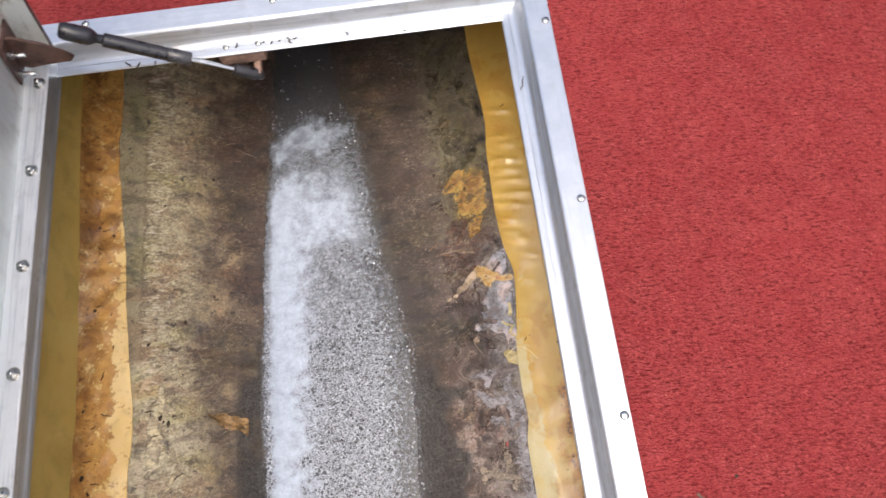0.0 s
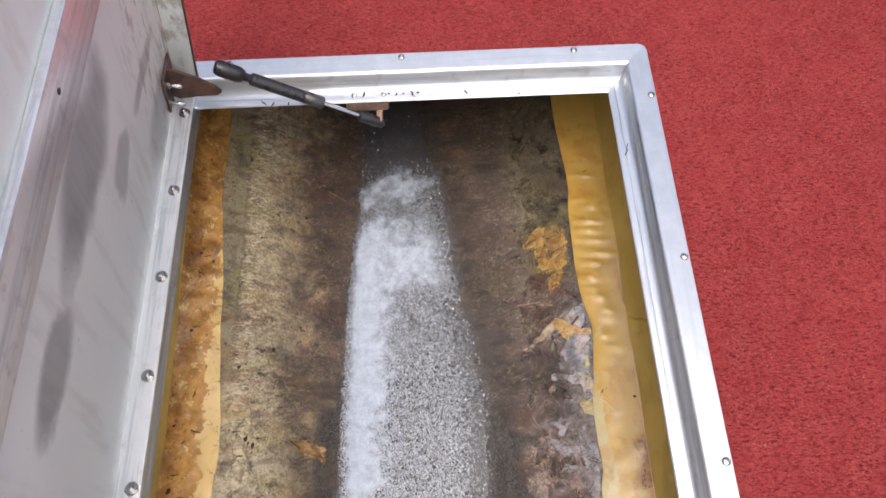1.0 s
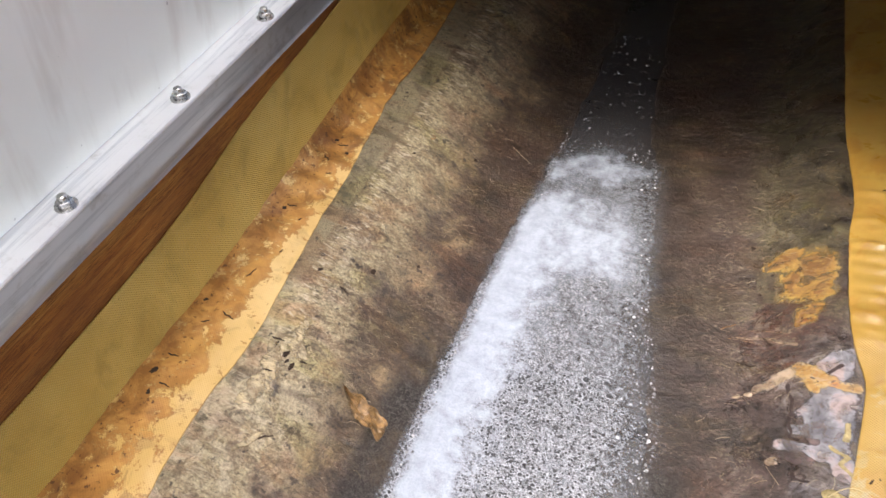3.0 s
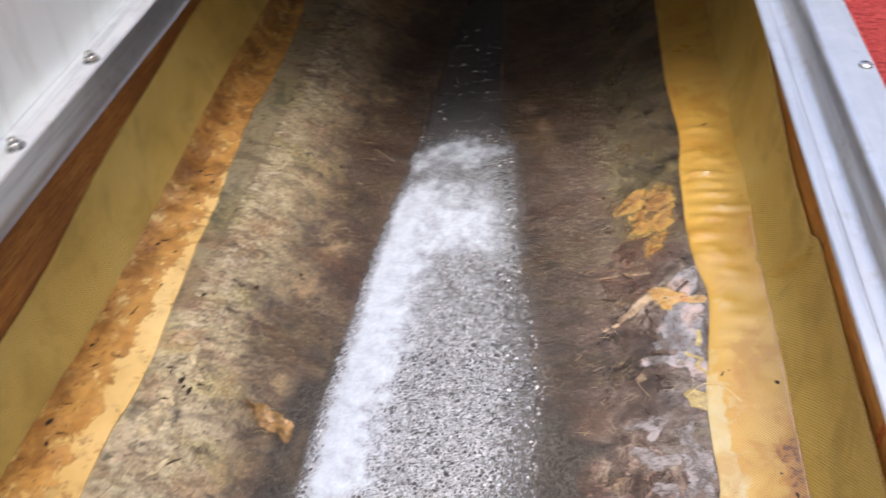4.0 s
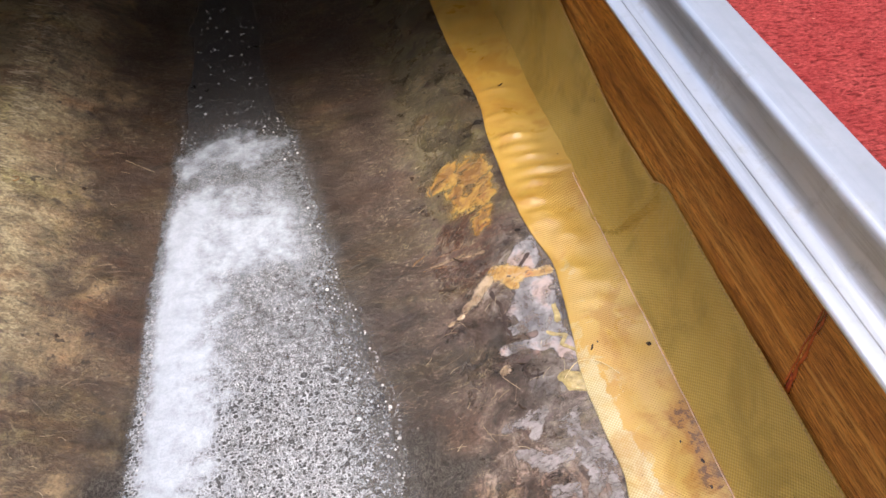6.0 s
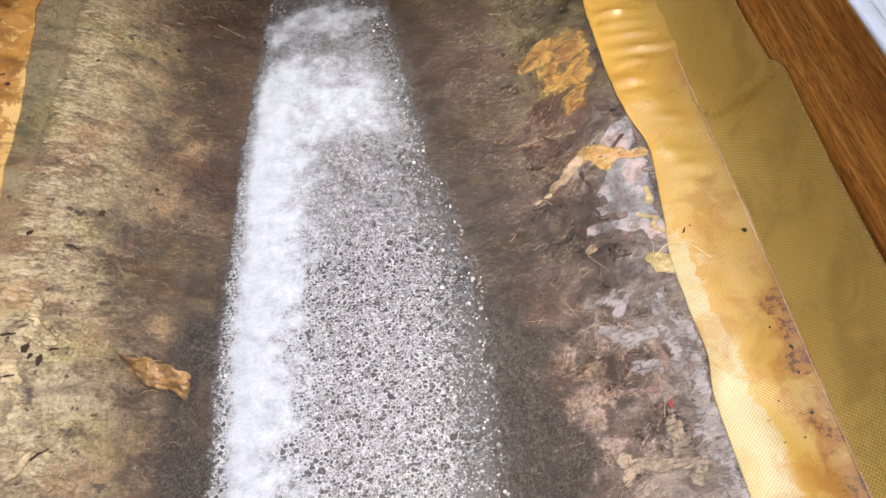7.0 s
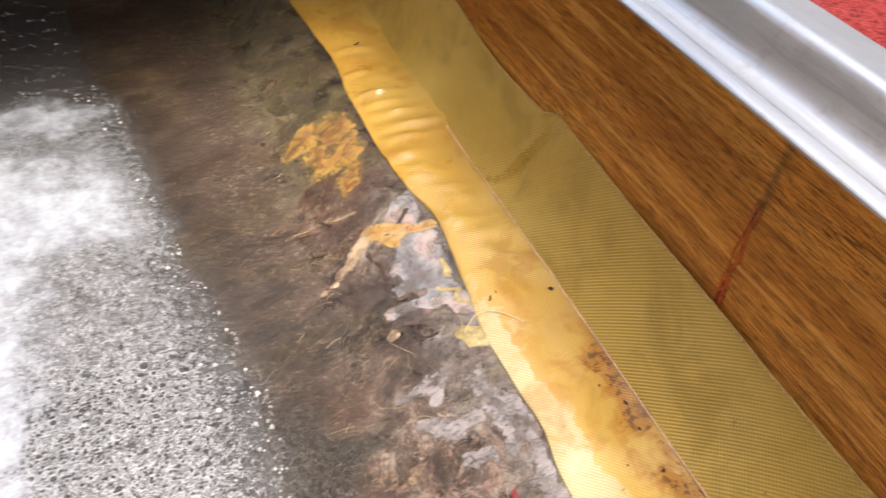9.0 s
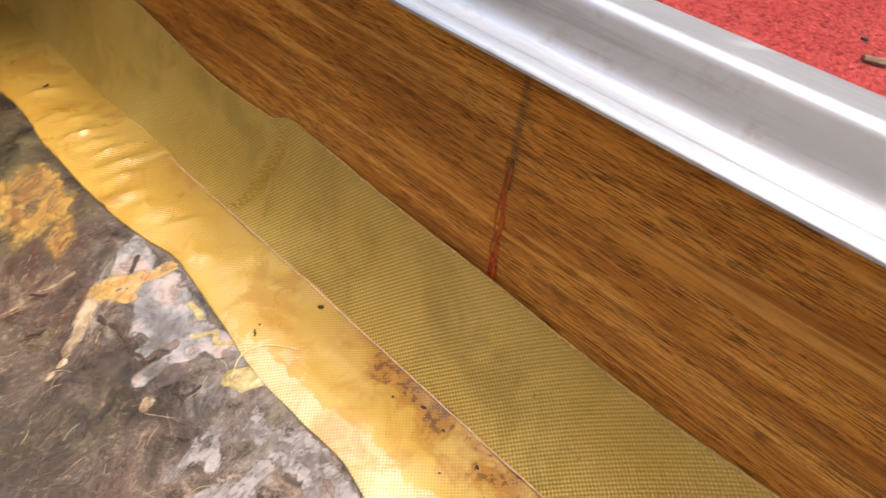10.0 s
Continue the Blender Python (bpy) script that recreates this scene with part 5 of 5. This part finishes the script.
for x, y, length, turn in ((-0.417, 0.655, 0.014, 10), (-0.398, 0.640, 0.006, 60), (-0.407, 0.535, 0.016, 75), (-0.400, 0.470, 0.018, -15), (-0.418, 0.452, 0.010, 35), (-0.394, 0.583, 0.006, 80), (-0.425, 0.400, 0.014, 5), (-0.414, 0.365, 0.020, -8), (-0.405, 0.735, 0.010, 25), (-0.420, 0.760, 0.012, -30), (-0.412, 0.795, 0.016, 15)):
    twig(x, y, on_left(x, y), length, turn, 0.0008, MUD, "dirt_fleck", "dark speck of dirt on the stained tape", "dirt")
for i, (x, y, size) in enumerate(((-0.425, 0.648, 0.0034), (-0.437, 0.480, 0.0030), (-0.432, 0.375, 0.0040), (-0.421, 0.350, 0.0030), (-0.402, 0.785, 0.0032), (-0.424, 0.800, 0.0036))):
    chip(x, y, on_left(x, y), size * 0.75, 40 + i * 2.9, MUD, "dirt_crumb", "dark crumb of dirt on the stained tape", "dirt", 0.3, 1.5, 40 * i)


def cord(points, r, material, name, label, category, parent=None):
    cu = bpy.data.curves.new(name, "CURVE")
    cu.dimensions, cu.bevel_depth, cu.bevel_resolution = "3D", r, 1
    sp = cu.splines.new("POLY")
    sp.points.add(len(points) - 1)
    for p, q in zip(sp.points, points):
        p.co = (*q, 1)
    cu.materials.append(material)
    ob = new(name, bpy.data.meshes.new_from_object(bpy.data.objects.new("tmp", cu)))
    ob.data.shade_smooth()
    if parent:
        ob.parent = parent
        return tagged(ob, label)
    return tagged(ob, label, category)


liners = [o for o in bpy.data.objects if o.name.startswith("side_liner")]
liner_right = min(liners, key=lambda o: o.name)
cord([(SEAM_R - 0.0012 + wob(y, 0, 50, 0.0006, 41), y, max(liner_r(0.015, y)[2], on_tape(SEAM_R - 0.0012, y)) + 0.0008 + wob(y, 0, 60, 0.0006, 42)) for y in steps(0.05, 0.745, 220)], 0.0007, THREAD, "seam_thread", "pale frayed thread along the seam", "", liner_right)
cord([(liner_r(1, y)[0] - 0.0006, y, liner_r(1, y)[2] + 0.0003 + wob(y, 0, 200, 0.0007, 43)) for y in steps(0.05, 1.0, 300)], 0.0007, plain("frayed_edge", (0.62, 0.42, 0.16), 0.6, 0, 0.4, 300, 0.3), "frayed_edge", "frayed pale cloth edge", "", liner_right)
cord([(0.256 + 0.050 * t, 0.486 + 0.020 * math.sin(math.pi * t) - 0.010 * t, max(on_tape(max(0.28, 0.256 + 0.050 * t), 0.49), hull_z(0.256 + 0.05 * t, 0.49)) + 0.001 + 0.003 * math.sin(math.pi * t)) for t in steps(0, 1, 20)], 0.0004, plain("glass_fibre", (0.75, 0.62, 0.35), 0.2), "loose_fibre", "loose pale glass fibre strand over the tape", "fibre")

# rust run down the wooden side
def run_material(name, base, cover):
    n = Nodes(name)
    v = n.noise(70, 5, 0.7)
    edge = n.span(n.attr("core"), 0.0, 0.8)
    return n.done(n.ramp(v, (0.35, tuple(c * 0.65 for c in base)), (0.65, base)), 0.4, 0, None, Alpha=n.math("MULTIPLY", edge, n.span(v, 0.32, 0.62, cover * 0.55, cover)))


def run(top, low, wide, seed, bulge, material, label):
    """A thin stain from one point of the wall to another, fading at its sides."""
    values = []

    def point(u, t):
        w = wide * (0.75 + 0.25 * t + bulge * t ** 6 + 0.35 * noise.noise((t * 9, seed, 0)))
        values.append(1 - abs(2 * u - 1))
        return EAST - 0.0005 - 0.0004 * math.sin(math.pi * u), top[0] + (low[0] - top[0]) * t + 0.0022 * noise.noise((t * 5, seed, 4)) + (u - 0.5) * w, top[1] + (low[1] - top[1]) * t

    bm = grid_sheet(steps(0, 1, 6), steps(0, 1, 30), point)
    core = bm.verts.layers.float.new("core")
    for v, m in zip(bm.verts, values):
        v[core] = m
    part("rust_drip", bm, material, bpy.data.objects["wall_east"], label)


RUST = run_material("rust_red", (0.66, 0.12, 0.010), 0.95)
run((0.3885, -0.050), (0.381, -0.130), 0.011, 1.0, 0, run_material("dull_run", (0.30, 0.17, 0.075), 0.45), "dull brown sealant run")
run((0.3835, -0.110), (0.3735, -0.194), 0.0065, 2.0, 0.9, RUST, "red-brown rust run")
run((0.3865, -0.110), (0.3790, -0.188), 0.0035, 3.0, 0, RUST, "red-brown rust run")
run((0.3760, -0.176), (0.3735, -0.194), 0.010, 5.0, 0, run_material("dark_rust", (0.34, 0.020, 0.008), 0.95), "dark red rust bead")

# ---- small dirt on rails and carpet ----
for i, (x, y, length, turn) in enumerate(((-0.089, 0.955, 0.012, 80), (-0.049, 0.953, 0.004, 0), (-0.037, 0.951, 0.006, 60), (-0.025, 0.952, 0.004, 20), (-0.012, 0.954, 0.008, 130), (-0.002, 0.953, 0.006, 10), (-0.010, 0.934, 0.008, -50), (-0.25, 0.944, 0.012, 140), (-0.235, 0.941, 0.009, 60), (-0.21, 0.941, 0.006, 90), (0.075, 0.95, 0.008, 120), (0.16, 0.942, 0.004, 0))):
    twig(x, y - 0.0135 if y > 0.938 else y, -0.0262, length, turn, 0.0011, MUD, "dirt_fleck", "tiny black fleck on the aluminium rail", "dirt")
twig(0.3165, 0.815, -0.0260, 0.022, 75, 0.0008, MUD)
twig(0.430, 0.242, 0.0, 0.020, -38, 0.0018, plain("bark", (0.12, 0.075, 0.05), 0.8, 0, 0.5, 200, 0.5), "twig", "short piece of bark twig on the red carpet", "twig")
chip(0.47, 0.262, 0.0, 0.002, 3.0, MUD, "dirt_crumb", "dark crumb on the red carpet", "dirt")

# ---- single bubbles along the shores and on the open water ----
rng = np.random.default_rng(4)
verts, faces = [], []
ring_n = 7
for i in range(4960):
    y = rng.uniform(0.1, 1.06) if i < 4700 else rng.uniform(1.0, 1.40)
    l, r = shore_l(y), shore_r(y)
    pick = rng.uniform()
    if i >= 4700:
        x = rng.uniform(l + 0.01, r - 0.004)
    elif pick < 0.30:
        x = l - 0.004 + rng.exponential(0.008)
    elif pick < 0.62:
        x = r + 0.008 - rng.exponential(0.014)
    else:
        x = l + (r - l) * (0.30 + 0.70 * rng.uniform())
    rad = min(0.0024, 0.0004 + rng.exponential(0.0004 if i < 4700 else 0.0006))
    z = max(LEVEL + 0.0012, hull_z(x, y) + 0.0003)
    base = len(verts)
    for h, k in ((0.0, 1.0), (0.55, 0.84), (0.9, 0.44)):
        verts += [(x + rad * k * math.cos(2 * math.pi * j / ring_n), y + rad * k * math.sin(2 * math.pi * j / ring_n), z + rad * h) for j in range(ring_n)]
    verts.append((x, y, z + rad))
    for q in range(2):
        faces += [(base + q * ring_n + j, base + q * ring_n + (j + 1) % ring_n, base + (q + 1) * ring_n + (j + 1) % ring_n, base + (q + 1) * ring_n + j) for j in range(ring_n)]
    faces += [(base + 2 * ring_n + j, base + 2 * ring_n + (j + 1) % ring_n, base + 3 * ring_n) for j in range(ring_n)]
bub = bpy.data.meshes.new("soap_bubbles")
bub.from_pydata(verts, [], faces)
bub.shade_smooth()
nb = Nodes("bubble_skin")
rnd = nb.node("ShaderNodeNewGeometry", 8)
bub.materials.append(nb.done(nb.ramp(rnd, (0.2, (0.14, 0.14, 0.145)), (0.8, (0.46, 0.47, 0.50)), (0.97, (0.75, 0.76, 0.80))), 0.06, 0, None, Transmission_Weight=0.25))
tagged(new("soap_bubbles", bub), "single glossy soap bubbles along the foam's edges", "bubbles", kind="stuff")

# ---- strands of glass fibre that stand out of the painted laminate ----
verts, faces = [], []
for i in range(420):
    y = rng.uniform(0.22, 1.02)
    x = rng.uniform(-0.352, -0.20) if i < 250 else rng.uniform(0.135, 0.262)
    turn, bend, length = rng.normal(0.15, 0.7), rng.normal(0, 1.0), 0.005 + rng.exponential(0.007)
    rad = rng.uniform(0.00014, 0.00030)
    base = len(verts)
    for k in range(6):
        a = turn + bend * (k / 5 - 0.5)
        if k:
            x, y = x + length / 5 * math.cos(a), y + length / 5 * math.sin(a)
        z = hull_z(x, y) + 0.0002 + 0.0009 * math.sin(math.pi * k / 5)
        verts += [(x - rad * math.sin(a), y + rad * math.cos(a), z), (x + rad * math.sin(a), y - rad * math.cos(a), z), (x, y, z + rad * 1.6)]
    for k in range(5):
        p = base + 3 * k
        faces += [(p + q, p + (q + 1) % 3, p + 3 + (q + 1) % 3, p + 3 + q) for q in range(3)]
strands = bpy.data.meshes.new("glass_strands")
strands.from_pydata(verts, [], faces)
ns = Nodes("glass_strand")
strands.materials.append(ns.done(ns.ramp(ns.node("ShaderNodeNewGeometry", 8), (0.1, (0.10, 0.07, 0.05)), (0.5, (0.24, 0.18, 0.12)), (0.95, (0.44, 0.36, 0.24))), 0.4))
tagged(new("glass_strands", strands), "fine frayed strands of glass fibre on the hull", "fibres", kind="stuff")
